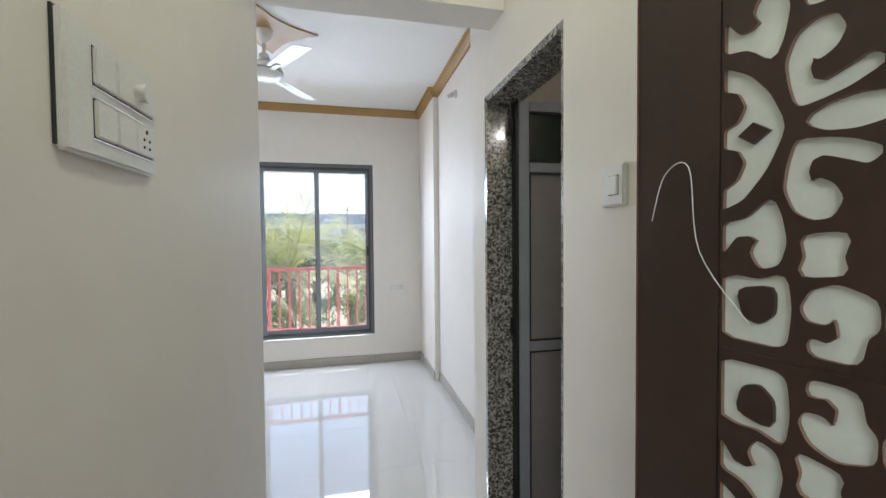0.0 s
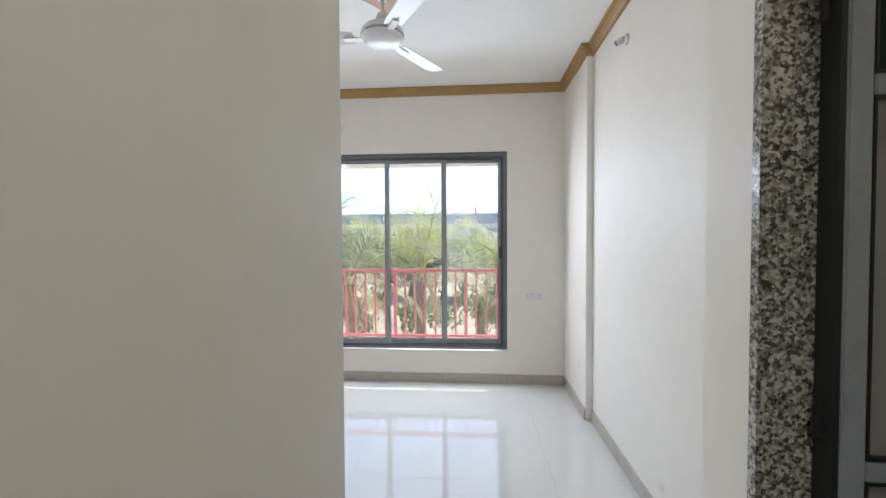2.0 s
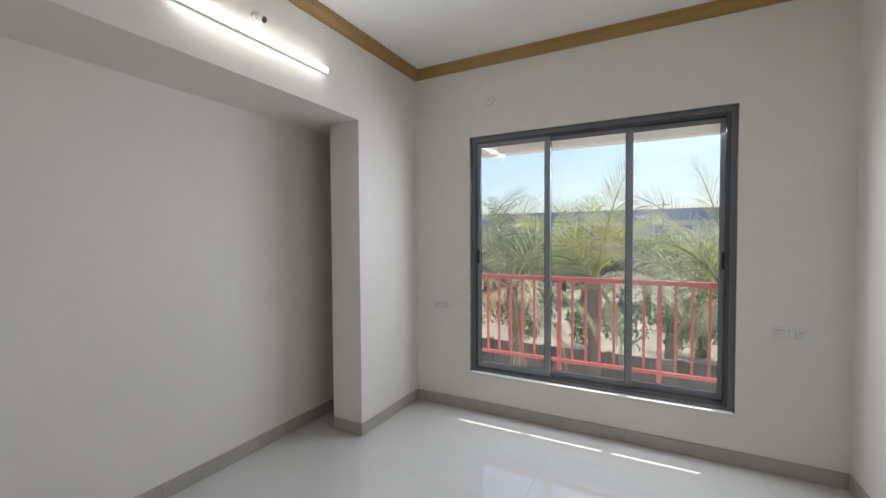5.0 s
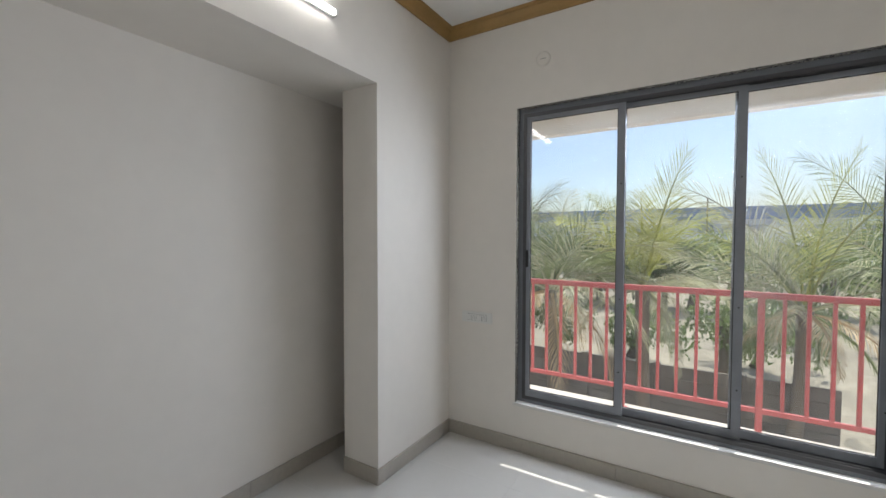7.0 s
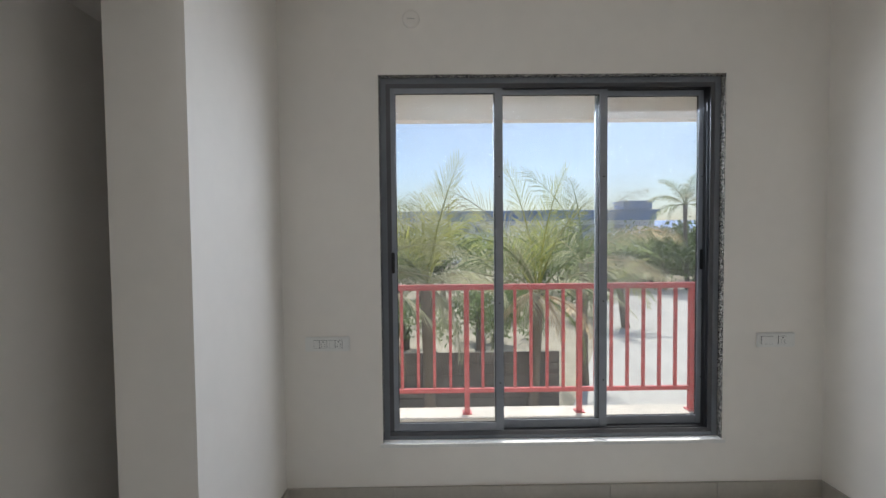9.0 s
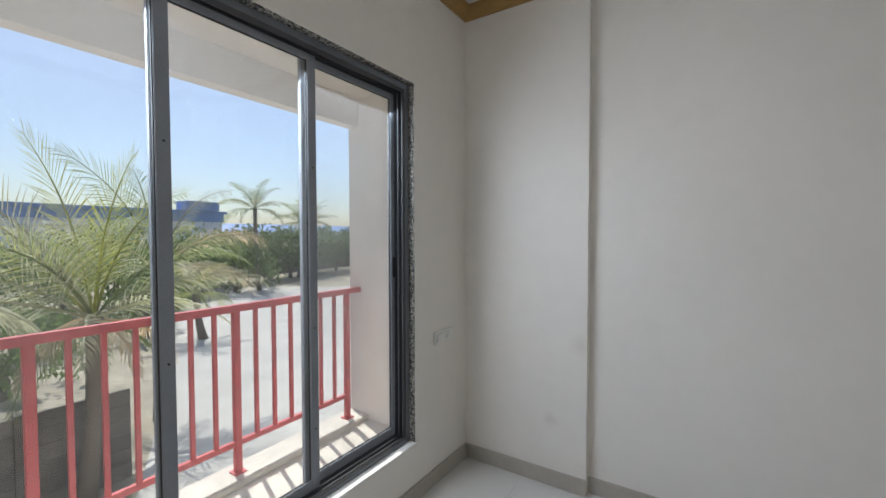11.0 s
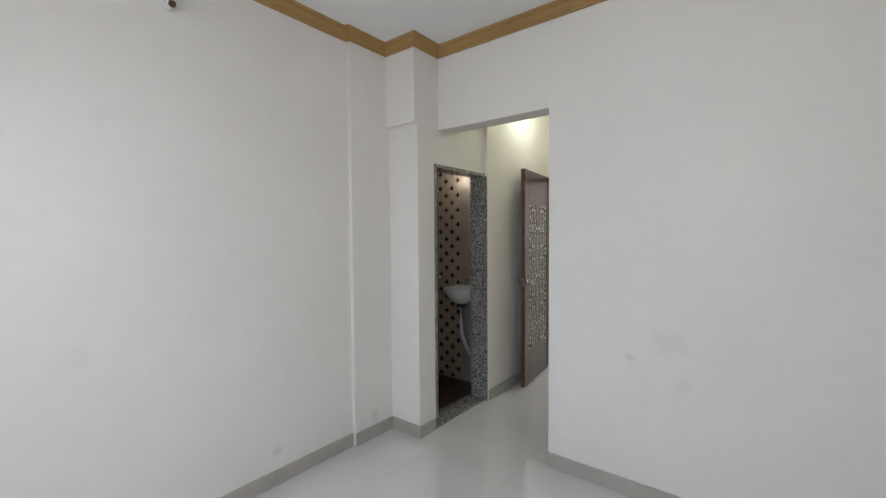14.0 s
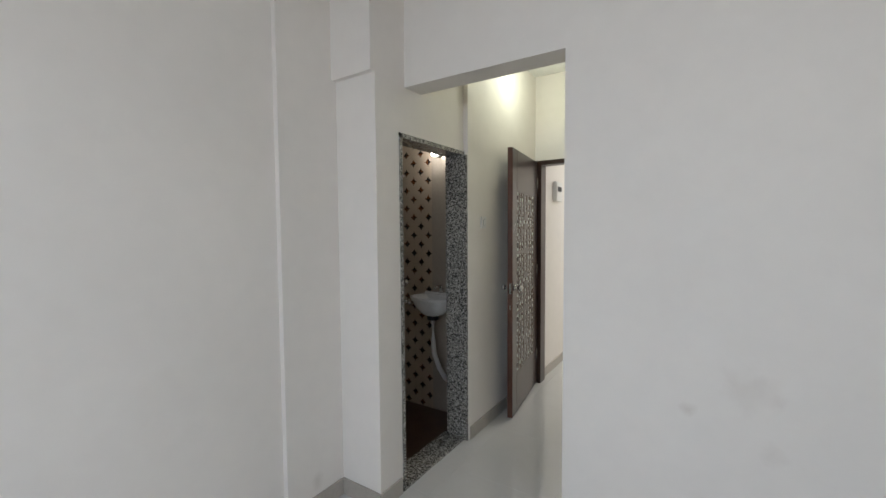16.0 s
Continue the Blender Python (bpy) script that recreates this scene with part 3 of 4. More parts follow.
tr = thing("towel_rod", "thin white towel rod on the bathroom wall", "towel rod", at=(1.62, 0.53, 1.93))
part("rod", pipe([(-.1, .05, 0), (.13, .05, 0)], .008), PLAS, tr)
for x in (-.09, .12):
    part("bracket", pipe([(x, 0, 0), (x, .05, 0)], .009), PLAS, tr)
bl = thing("bathroom_bulb", "lit bulb in a holder on the bathroom wall", "lamp", at=(1.16, 0.53, 2.08))
part("holder", lathe([(0.03, 0), (0.03, 0.02), (0.018, 0.04)], 16, "y"), PLAS, bl)
part("bulb", lathe([(0.012, 0.04), (0.028, 0.062), (0.03, 0.08), (0.018, 0.098), (0.004, 0.102)], 16, "y"), BULB, bl, "glowing bulb")

# ---- bedroom door with pierced board ----
dframe = thing("bedroom_door_frame", "dark brown wooden frame of the bedroom doorway", "door frame", kind="structure")
part("post", B(0.645, 0.70, DY - 0.12, DY + .005, 0, 2.10, bev=.003), WOOD, dframe)
part("post", B(PL, PL + 0.055, DY - 0.12, DY + .005, 0, 2.10, bev=.003), WOOD, dframe)
part("head", B(PL + .055, 0.645, DY - 0.12, DY + .005, 2.06, 2.10, bev=.003), WOOD, dframe)
# local axes: x from the hinge to the free edge, z up, +y towards the passage
door = thing("bedroom_door", "open dark brown door with pierced scroll pattern over white", "door", at=(0.678, -0.38, 0.0))
door.rotation_euler = (0, 0, radians(97.5))
DW, DT = 0.815, 0.04
GX0, GX1, GZ0, GZ1 = 0.125, 0.690, 0.322, 1.772
part("stile", B(0, GX0, -DT, 0, 0.012, 2.085, bev=.002), WOOD, door)
part("stile", B(GX1, DW - .004, -DT, 0, 0.012, 2.085, bev=.002), WOOD, door)
part("edge_band", B(DW - .004, DW, -DT + .001, -.001, 0.012, 2.085), WOODE, door, "reddish brown edge band")
part("rail", B(GX0, GX1, -DT, 0, 0.012, GZ0, bev=.002), WOOD, door)
part("rail", B(GX0, GX1, -DT, 0, GZ1, 2.085, bev=.002), WOOD, door)
part("inlay", B(GX0, GX1, -DT + .002, -.0055, GZ0, GZ1), INLAY, door, "greenish white inlay board")


def smooth(pts, k=6):
    out = []
    for i in range(len(pts) - 1):
        p = [Vector(pts[max(0, min(len(pts) - 1, i + j))]) for j in (-1, 0, 1, 2)]
        for s in range(k):
            t = s / k
            out.append(0.5 * (2 * p[1] + (p[2] - p[0]) * t + (2 * p[0] - 5 * p[1] + 4 * p[2] - p[3]) * t * t + (3 * p[1] - p[0] - 3 * p[2] + p[3]) * t ** 3))
    out.append(Vector(pts[-1]))
    return out


def smooth3(pts):
    c = smooth([(p[0], p[2]) for p in pts])
    return [(q.x, pts[0][1], q.y) for q in c]


def mm(*pts):
    return [(x / 1000, y / 1000) for x, y in pts]


def rounded(pts, k=4, grow=.004):
    """A closed soft outline through the given corners."""
    n, out = len(pts), []
    for i in range(n):
        out += [Vector(pts[i]).lerp(Vector(pts[(i + 1) % n]), q / k) for q in range(k)]
    out = [(out[a - 1] + 2 * out[a] + out[(a + 1) % len(out)]) / 4 for a in range(len(out))]
    area = sum(a.x * b.y - b.x * a.y for a, b in zip(out, out[1:] + out[:1]))
    grown = []
    if not grow:
        return [tuple(q) for q in out]
    for a in range(len(out)):
        d = (out[(a + 1) % len(out)] - out[a - 1]).normalized() * math.copysign(grow, area)
        grown.append((max(.002, out[a].x + d.y), out[a].y - d.x))
    return grown


# openings of the fretwork in millimetres: u from the panel's side edge, v from its mid height
HOURGLASS = mm((0, -78), (22, -69), (46, -38), (62, 0), (47, 36), (28, 60), (0, 78), (0, 60), (20, 51), (29, 31), (19, 12), (0, 5), (0, -6), (20, -13), (29, -30), (20, -52), (0, -65))
COMMA = mm((0, 101), (29, 96), (52, 75), (59, 92), (64, 119), (58, 140), (43, 144), (35, 130), (43, 116), (32, 108), (16, 109), (8, 119), (0, 130))
SQUARE = mm((0, 165), (19, 160), (41, 163), (65, 155), (69, 186), (66, 221), (56, 226), (0, 225))
HOOK = mm((76, 19), (70, 41), (67, 64), (75, 85), (88, 93), (102, 92), (109, 78), (103, 66), (93, 60), (85, 63), (81, 50), (85, 36), (97, 31), (119, 40), (129, 45), (137, 38), (115, 27), (96, 22))
LENS = mm((84, 0), (100, -9), (121, -12), (140, -9), (154, 0), (140, 9), (121, 12), (100, 9))
CONCAVE = mm((82, 114), (116, 112), (110, 132), (114, 146), (80, 150), (86, 133))
CURL = mm((83, 184), (91, 168), (110, 161), (135, 171), (136, 193), (128, 202), (124, 227), (91, 227), (89, 216), (103, 219), (114, 209), (112, 193), (107, 187), (99, 194), (87, 193))
TEAR = mm((0, -62), (26, -25), (12, 0), (24, 18), (0, 34), (-24, 18), (-12, 0), (-26, -25))
DIAMOND = mm((17, 0), (33, -12), (50, 0), (33, 12))
LEAF_BUD = mm((21, 174), (53, 168), (53, 194), (41, 205), (28, 200))


def fret_panel(w, h, cx, cz, t=.0055):
    """A board with scroll openings cut right through it, mirrored about both middles."""
    bm = bmesh.new()

    def loop(pts):
        vs = [bm.verts.new((x, 0, z)) for x, z in pts]
        for a in range(len(vs)):
            bm.edges.new((vs[a - 1], vs[a]))

    loop([(cx - w / 2, cz - h / 2), (cx + w / 2, cz - h / 2), (cx + w / 2, cz + h / 2), (cx - w / 2, cz + h / 2)])
    inner = .284
    # openings that repeat across the middle of a half
    twin = [[(inner - .136 + .067 - u + .067, v) for u, v in o] for o in (HOOK, CONCAVE, CURL)]
    four = [COMMA, SQUARE, HOOK, CONCAVE, CURL] + twin
    edge = w / 2 - .001
    for su in (-1, 1):
        for sv in (-1, 1):
            for o in four:
                loop([(cx + su * (edge - u), cz + sv * v) for u, v in rounded(o)])
            for isl in (LEAF_BUD,):
                bit = prism([(su * (edge - u), sv * v) for u, v in rounded(isl)], t - .0006, Matrix.Translation((cx, -t, cz)) @ Matrix.Rotation(-math.pi / 2, 4, "X"))
                islands.append(bit)
            loop([(cx + a, cz + (su * b + .115 * su)) for a, b in rounded(TEAR, grow=0)] if sv > 0 else [(cx + a, cz + su * (.198 + b * .7)) for a, b in rounded(TEAR, grow=0)])
        for o in (HOURGLASS, LENS, [(.354 - u, v) for u, v in LENS]):
            loop([(cx + su * (edge - u), cz + v) for u, v in rounded(o)])
        islands.append(prism([(su * (edge - u), v) for u, v in DIAMOND], t - .0006, Matrix.Translation((cx, -t, cz)) @ Matrix.Rotation(-math.pi / 2, 4, "X")))
    bmesh.ops.triangle_fill(bm, use_beauty=True, use_dissolve=False, edges=bm.edges[:])
    faces = bm.faces[:]
    ext = bmesh.ops.extrude_face_region(bm, geom=faces)
    for v in ext["geom"]:
        if isinstance(v, bmesh.types.BMVert):
            v.co.y -= t
    bmesh.ops.recalc_face_normals(bm, faces=bm.faces)
    for f in bm.faces:
        f.material_index = 1 if abs(f.normal.y) < .5 else 0
    return bm


PH = (GZ1 - GZ0) / 3
for k in range(3):
    islands = []
    board = fret_panel(GX1 - GX0, PH - .0004, (GX0 + GX1) / 2, GZ0 + PH * (k + .5))
    fp = part("scroll_panel", join(board, *islands), WOOD, door, "pierced dark brown scroll board")
    fp.data.materials.append(CUT)
for z in (0.25, 1.05, 1.85):
    part("hinge", join(lathe([(.007, 0), (.007, .09)], 10, "z", (-.006, -.002, z)), B(-.004, .0, -.03, -.002, z, z + .09)), STEEL, door)
for sy, y0 in ((-1, -DT), (1, 0)):
    kn = part("knob", lathe([(.026, 0), (.026, .005), (.011, .008), (.011, .028), (.02, .034), (.026, .045), (.024, .058), (.012, .064)], 18, "y"), STEEL, door, "round chrome knob")
    kn.location = (DW - .06, y0, 1.02)
    kn.scale = (1, sy, 1)
part("tower_bolt", join(B(DW - .001, DW + .004, -.026, -.008, .98, 1.06), B(DW - .001, DW + .006, -.022, -.012, .86, .89)), STEEL, door, "steel lock plate on the edge")
part("peeling_film", pipe(smooth3([(DW - .03, .002, 1.44), (DW - .05, .003, 1.50), (DW - .085, .003, 1.505), (DW - .10, .002, 1.40), (DW - .16, .002, 1.32)]), .0007, 6), INLAY, door, "torn strip of protective film")


# ---- switches and sockets ----
def plate(name, label, w, h, m, mods):
    """A modular wall plate: frame, rocker or socket modules. Local x across, z up, -y out of the wall."""
    p = thing(name, label, "switch" if "switch" in name else "socket", "wall plates")
    part("frame", join(B(-w / 2, w / 2, -.012, .002, -h / 2, h / 2, bev=.004)), PLAS, p)
    for kind, x, z, mw, mh in mods:
        if kind == "bar":
            part("cover_strip", B(x - mw / 2, x + mw / 2, -.0135, -.011, z - mh / 2, z + mh / 2), STEEL, p, "thin shiny trim line")
            continue
        r = part("rocker" if kind == "rocker" else "socket" if kind == "socket" else "dimmer", B(x - mw / 2, x + mw / 2, -.0165, -.010, z - mh / 2, z + mh / 2, bev=.0015), PLAS, p)
        # Thin dark sheet on the frame paints the shade round the module.
        part("shadow_gap", B(x - mw / 2 - .0012, x + mw / 2 + .0012, -.0126, -.0118, z - mh / 2 - .0012, z + mh / 2 + .0012), SLOT, p, "dark sheet painting the shaded gap round the module")
        if kind == "socket":
            part("pin_holes", join(*[lathe([(rr, 0), (rr, .002)], 10, "y", (x + dx, -.0175, z + dz)) for dx, dz, rr in ((0, .013, .0032), (-.008, .001, .0022), (.008, .001, .0022), (-.008, -.010, .0022), (.008, -.010, .0022))]), SLOT, r)
        if kind == "dimmer":
            part("knob", lathe([(.013, 0), (.012, .012), (.010, .014)], 18, "y", (x, -.030, z)), PLAS, r)
    p.matrix_basis = m
    return p


# on the passage's left wall the plate looks to +x
plate("switch_board", "white two-row switch board with regulator and socket", 0.210, 0.154, pose(PL, 0.534, 1.594, 0, 0, 90), [
    ("rocker", -.033, .032, .044, .044), ("dimmer", .043, .032, .10, .044), ("rocker", -.033, -.030, .044, .044), ("rocker", .015, -.030, .046, .044), ("socket", .066, -.030, .05, .044),
    ("bar", .018, .0065, .152, .002), ("bar", .018, -.005, .152, .002), ("bar", .018, -.055, .152, .002)])
# Dark sheet laid on the wall draws the shadow line beside the plate.
gap_shade = thing("plate_gap_shade", "dark sheet painting the shadow gap behind the switch board", "wall box")
part("gap", B(PL + .0006, PL + .0035, 0.426, 0.640, 1.522, 1.669), SLOT, gap_shade)
plate("switch", "small white single light switch beside the bathroom door", 0.075, 0.085, pose(PN, 0.655, 1.523, 0, 0, -90), [("rocker", .006, 0, .03, .038)])
MODS = [("rocker", -.055, 0, .028, .04), ("socket", -.02, 0, .034, .04), ("rocker", .025, 0, .028, .04), ("socket", .06, 0, .034, .04)]
plate("socket_plate", "white double socket plate low on the window wall", 0.23, 0.075, pose(-1.615, YW, 0.855), MODS)
plate("socket_plate", "white switch and socket plate under the window's side", 0.20, 0.075, pose(0.735, YW, 0.848), [("rocker", -.05, 0, .06, .04), ("socket", .03, 0, .04, .04)])
rose = thing("ceiling_rose_plate", "round white blank wiring plate on the wall", "wiring plate", at=(-1.162, YW, 2.514))
part("disc", lathe([(.045, 0.002), (.045, -.006), (.038, -.010)], 24, "y"), WALL, rose)
part("holes", join(*[lathe([(.003, 0), (.003, -.002)], 8, "y", (dx, -.0095, 0)) for dx in (-.014, 0, .014)]), SLOT, rose)
dev = thing("bell_box", "white bell unit high on the hall wall", "bell", at=(0.68, -0.93, 1.85))
part("case", B(-.04, .002, -.10, .10, -.10, .10, bev=.008), PLAS, dev)
part("window", B(-.043, -.038, -.06, .06, .0, .05), SLOT, dev, "dark window")


def bulb_holder(m, label):
    """An angled lamp holder with no bulb; -y out of the wall."""
    h = thing("lamp_holder", label, "lamp holder", "empty lamp holders")
    part("base", lathe([(.032, .002), (.032, -.014), (.026, -.02)], 20, "y"), PLAS, h)
    sock = lathe([(.019, 0), (.02, .05), (.017, .055), (.017, .02), (.003, .018)], 18)
    bmesh.ops.transform(sock, matrix=Matrix.Translation((0, -.015, 0)) @ Matrix.Rotation(radians(115), 4, "X"), verts=sock.verts)
    part("socket", sock, PLAS, h)
    inner = lathe([(.016, .048), (.016, .053)], 16)
    bmesh.ops.transform(inner, matrix=Matrix.Translation((0, -.015, 0)) @ Matrix.Rotation(radians(115), 4, "X"), verts=inner.verts)
    part("contact", inner, WOODE, h, "brown inside of the socket")
    h.matrix_basis = m


bulb_holder(pose(XR, 3.165, 2.585, 0, 0, -90), "empty white angled lamp holder on the wall")
bulb_holder(pose(XL, 3.01, 2.585, 0, 0, 90), "empty white angled lamp holder above the tube light")
tl = thing("tube_light", "lit slim white tube light on the beam", "tube light")
part("body", B(XL, XL + .022, 2.56, 3.50, 2.468, 2.496, bev=.003), PLAS, tl)
part("diffuser", B(XL + .022, XL + .040, 2.565, 3.495, 2.470, 2.494, bev=.006), TUBE, tl, "glowing diffuser")
for ya in (2.548, 3.495):
    part("end_cap", B(XL, XL + .042, ya, ya + .016, 2.466, 2.498, bev=.003), PLAS, tl)

# ---- ceiling fan with plaster star ----
FX, FY = -0.37, 2.96
star = []
for k in range(4):
    a = math.pi / 2 * k + math.pi / 4 * 0
    tip, nxt = Vector((math.cos(a), math.sin(a))) * 0.36, Vector((math.cos(a + math.pi / 2), math.sin(a + math.pi / 2))) * 0.36
    for s in range(12):
        t = s / 12
        c = (tip * (1 - t) + nxt * t)
        star.append(tuple(c * (1 - 0.9 * t * (1 - t))))
st = setting("ceiling_medallion", prism(star, 0.012, Matrix.Translation((FX, FY, H - .012))), GOLD, "ochre gold four-pointed star painted round the fan", "ceiling medallion")
fan = thing("ceiling_fan", "white three-blade ceiling fan at rest", "ceiling fan", at=(FX, FY, 0))
part("canopy", lathe([(.062, 2.862), (.06, 2.84), (.045, 2.80), (.025, 2.765), (.02, 2.76)], 28), FANW, fan)
part("downrod", lathe([(.012, 2.64), (.012, 2.77)], 14), FANW, fan)
part("lower_canopy", lathe([(.042, 2.632), (.04, 2.655), (.028, 2.685), (.018, 2.69)], 24), FANW, fan)
part("motor", lathe([(.03, 2.518), (.085, 2.522), (.115, 2.54), (.122, 2.565), (.118, 2.59), (.10, 2.61), (.05, 2.625), (.03, 2.636)], 36), FANW, fan)
part("motor_trim", lathe([(.1235, 2.556), (.1245, 2.562), (.1235, 2.568)], 36), SKIRT, fan, "beige trim ring")
for k in range(3):
    a = radians(62 + 120 * k)
    bl_ = bmesh.new()
    sec = [(.16, .05), (.2, .056), (.35, .062), (.48, .064), (.54, .062), (.56, .05)]
    top, bot = [], []
    for r, w in sec:
        top.append([bl_.verts.new((r, sx * w, 2.556 + sx * w * 0.16 + .002)) for sx in (-1, -.5, 0, .5, 1)])
        bot.append([bl_.verts.new((r, sx * w, 2.556 + sx * w * 0.16 - .001)) for sx in (-1, -.5, 0, .5, 1)])
    for i in range(len(sec) - 1):
        for j in range(4):
            bl_.faces.new((top[i][j], top[i + 1][j], top[i + 1][j + 1], top[i][j + 1]))
            bl_.faces.new((bot[i][j + 1], bot[i + 1][j + 1], bot[i + 1][j], bot[i][j]))
        bl_.faces.new((bot[i][0], bot[i + 1][0], top[i + 1][0], top[i][0])), bl_.faces.new((top[i][4], top[i + 1][4], bot[i + 1][4], bot[i][4]))
    for r_ in (0, -1):
        for j in range(4):
            bl_.faces.new((bot[r_][j], top[r_][j], top[r_][j + 1], bot[r_][j + 1]))
    bo = part("blade", bl_, FANW, fan)
    bo.rotation_euler = (0, 0, a)
    ib = part("blade_iron", B(.09, .22, -.02, .02, 2.545, 2.552, bev=.002), FANW, bo)

# ---- outside ----
G = -3.6
gm = bmesh.new()
gv = [gm.verts.new((x, y, G)) for x, y in ((-900, 4), (900, 4), (900, 1500), (-900, 1500))]
gm.faces.new(gv)
setting("ground", gm, EARTH, "dry brown scrub ground", "ground")
road = bmesh.new()
rp = [(1.6, 4.9), (40, 4.9), (40, 22), (27, 34), (20, 44), (15, 44), (10, 30), (5.2, 19), (3.0, 14.5), (1.7, 12)]
road.faces.new([road.verts.new((x, y, G + .03)) for x, y in rp])
setting("road", road, ROAD, "pale concrete yard and road", "road")
wl = thing("compound_wall", "dark weathered precast compound wall of stacked planks", "wall", kind="structure")
for i in range(9):
    x0 = -13.2 + i * 1.72
    part("post", B(x0 - .08, x0 + .08, 13.35, 13.53, G, -1.70, bev=.01), BLOCK, wl)
    for j in range(6):
        part("plank", B(x0 + .08, x0 + 1.64, 13.41, 13.47, G + j * .31, G + j * .31 + .3), BLOCK, wl)
w2 = thing("far_wall", "low grey boundary wall along the road", "wall", kind="structure")
for i in range(16):
    part("panel", B(14 + i * 3, 16.96 + i * 3, 49 + i * .5, 49.2 + i * .5, G, -2.0), BLOCK, w2)

rng = random.Random(7)


def frond_mesh(length, rise, droop, leaf, hang, roll, seed, n=50, wide=.022):
    """An arched rib with two rows of leaflets; grows along +x from the heart of the crown."""
    r = random.Random(seed)
    verts, faces = [], []
    p = Vector((0, 0, 0))
    a0, da = radians(rise), radians(droop)
    for i in range(n):
        s = i / n
        ang = a0 - da * s ** 1.4
        t = Vector((math.cos(ang), 0, math.sin(ang)))
        up = Vector((-t.z, 0, t.x))
        q = p + t * (length / n)
        w0, w1 = .034 * (1 - s) + .006, .034 * (1 - s - 1 / n) + .006
        k = len(verts)
        y = Vector((0, 1, 0))
        verts += [tuple(v) for v in (p - y * w0, q - y * w1, q + y * w1, p + y * w0, p - up * w0 * 1.3, q - up * w1 * 1.3)]
        faces += [(k, k + 1, k + 2, k + 3), (k, k + 4, k + 5, k + 1), (k + 3, k + 2, k + 5, k + 4)]
        if s > .14:
            tw = radians(roll) * (1 + .15 * math.sin(s * 5))
            side = y * math.cos(tw) + up * math.sin(tw)
            ll0 = leaf * (math.sin(math.pi * min(1, (s - .1) * .82 + .2)) ** .7 * .9 + .12)
            for sg in (-1, 1):
                ll = ll0 * r.uniform(.82, 1.08)
                th = radians(62 - 40 * s + r.uniform(-7, 7))
                d = (t * math.cos(th) + side * sg * math.sin(th) + up * .12).normalized()
                mid = p + d * ll * .5 - Vector((0, 0, hang * ll * .16))
                tip = p + (d * ll - Vector((0, 0, hang * ll * r.uniform(.5, .8)))).normalized() * ll
                wv = t * wide * r.uniform(.8, 1.15)
                k = len(verts)
                verts += [tuple(v) for v in (p - wv * .35, p + wv * .35, mid + wv * .6, mid - wv * .6, tip)]
                faces += [(k, k + 1, k + 2, k + 3), (k + 3, k + 2, k + 4)]
        p = q
    me = bpy.data.meshes.new("frond")
    me.from_pydata(verts, [], faces)
    return me


# Besides leaf colour, the paler b and w also paint in sunlit fronds.
TINTS = {"g": FROND, "b": FROND_B, "w": FROND_G, "d": FROND_D}


def trunk_of(p, h, lean, r=1.0):
    pts = [(lean * (1 - s) ** 2, 0, h * s) for s in (0, .2, .4, .6, .8, 1)]
    part("trunk", pipe(pts, [v * r for v in (.19, .15, .135, .125, .13, .15)], 12), TRUNK, p)


def palm(x, y, top, label, fronds, lean=0.0):
    """A near palm: each frond by compass turn, rise, droop, length, hang, roll and tint."""
    p = thing("coconut_palm", label, "palm tree", "coconut palms", at=(x, y, G))
    trunk_of(p, top - G, lean)
    for i, (turn, rise, droop, length, hang, roll, tint) in enumerate(fronds):
        me = frond_mesh(length, rise, droop, .84 * min(1, length / 3), hang, roll, int(x * 31 + i * 7 + 500))
        me.materials.append(TINTS[tint])
        f = new("frond", me)
        f.parent = p
        f.location, f.rotation_euler = (0, 0, top - G), (0, 0, radians(turn))
    return p


def skirt(k, tint, rise=-10, length=2.3, start=20):
    """Old fronds that hang round the trunk."""
    return [(start + i * 360 / k + rng.uniform(-15, 15), rise + rng.uniform(-10, 12), rng.uniform(55, 80), length * rng.uniform(.85, 1.1), .9, rng.uniform(-30, 30), tint) for i in range(k)]


palm(1.52, 13.0, -0.10, "tall coconut palm with arching fronds and a dry skirt", [
    (176, 70, 62, 4.2, .45, 55, "w"), (160, 58, 85, 4.0, .5, 60, "b"), (184, 28, 60, 3.4, .6, 45, "w"), (140, 84, 25, 3.6, .25, 75, "b"), (190, 42, 62, 3.4, .5, 40, "w"),
    (25, 72, 60, 3.7, .35, -60, "b"), (5, 52, 75, 3.6, .45, -50, "g"), (345, 33, 60, 3.3, .5, -40, "w"), (60, 66, 70, 3.4, .4, -15, "g"),
    (215, 58, 75, 3.2, .5, 45, "g"), (115, 62, 70, 3.4, .45, 15, "w"), (310, 25, 70, 2.6, .6, -30, "w"), (250, 20, 75, 2.4, .7, 20, "w"), (20, 85, 25, 3.4, .2, -70, "b"), (168, 64, 50, 4.0, .4, 25, "w")]
    + skirt(4, "d", -5, 1.9, 200) + skirt(3, "g", -15, 2.3, 320), -0.2)
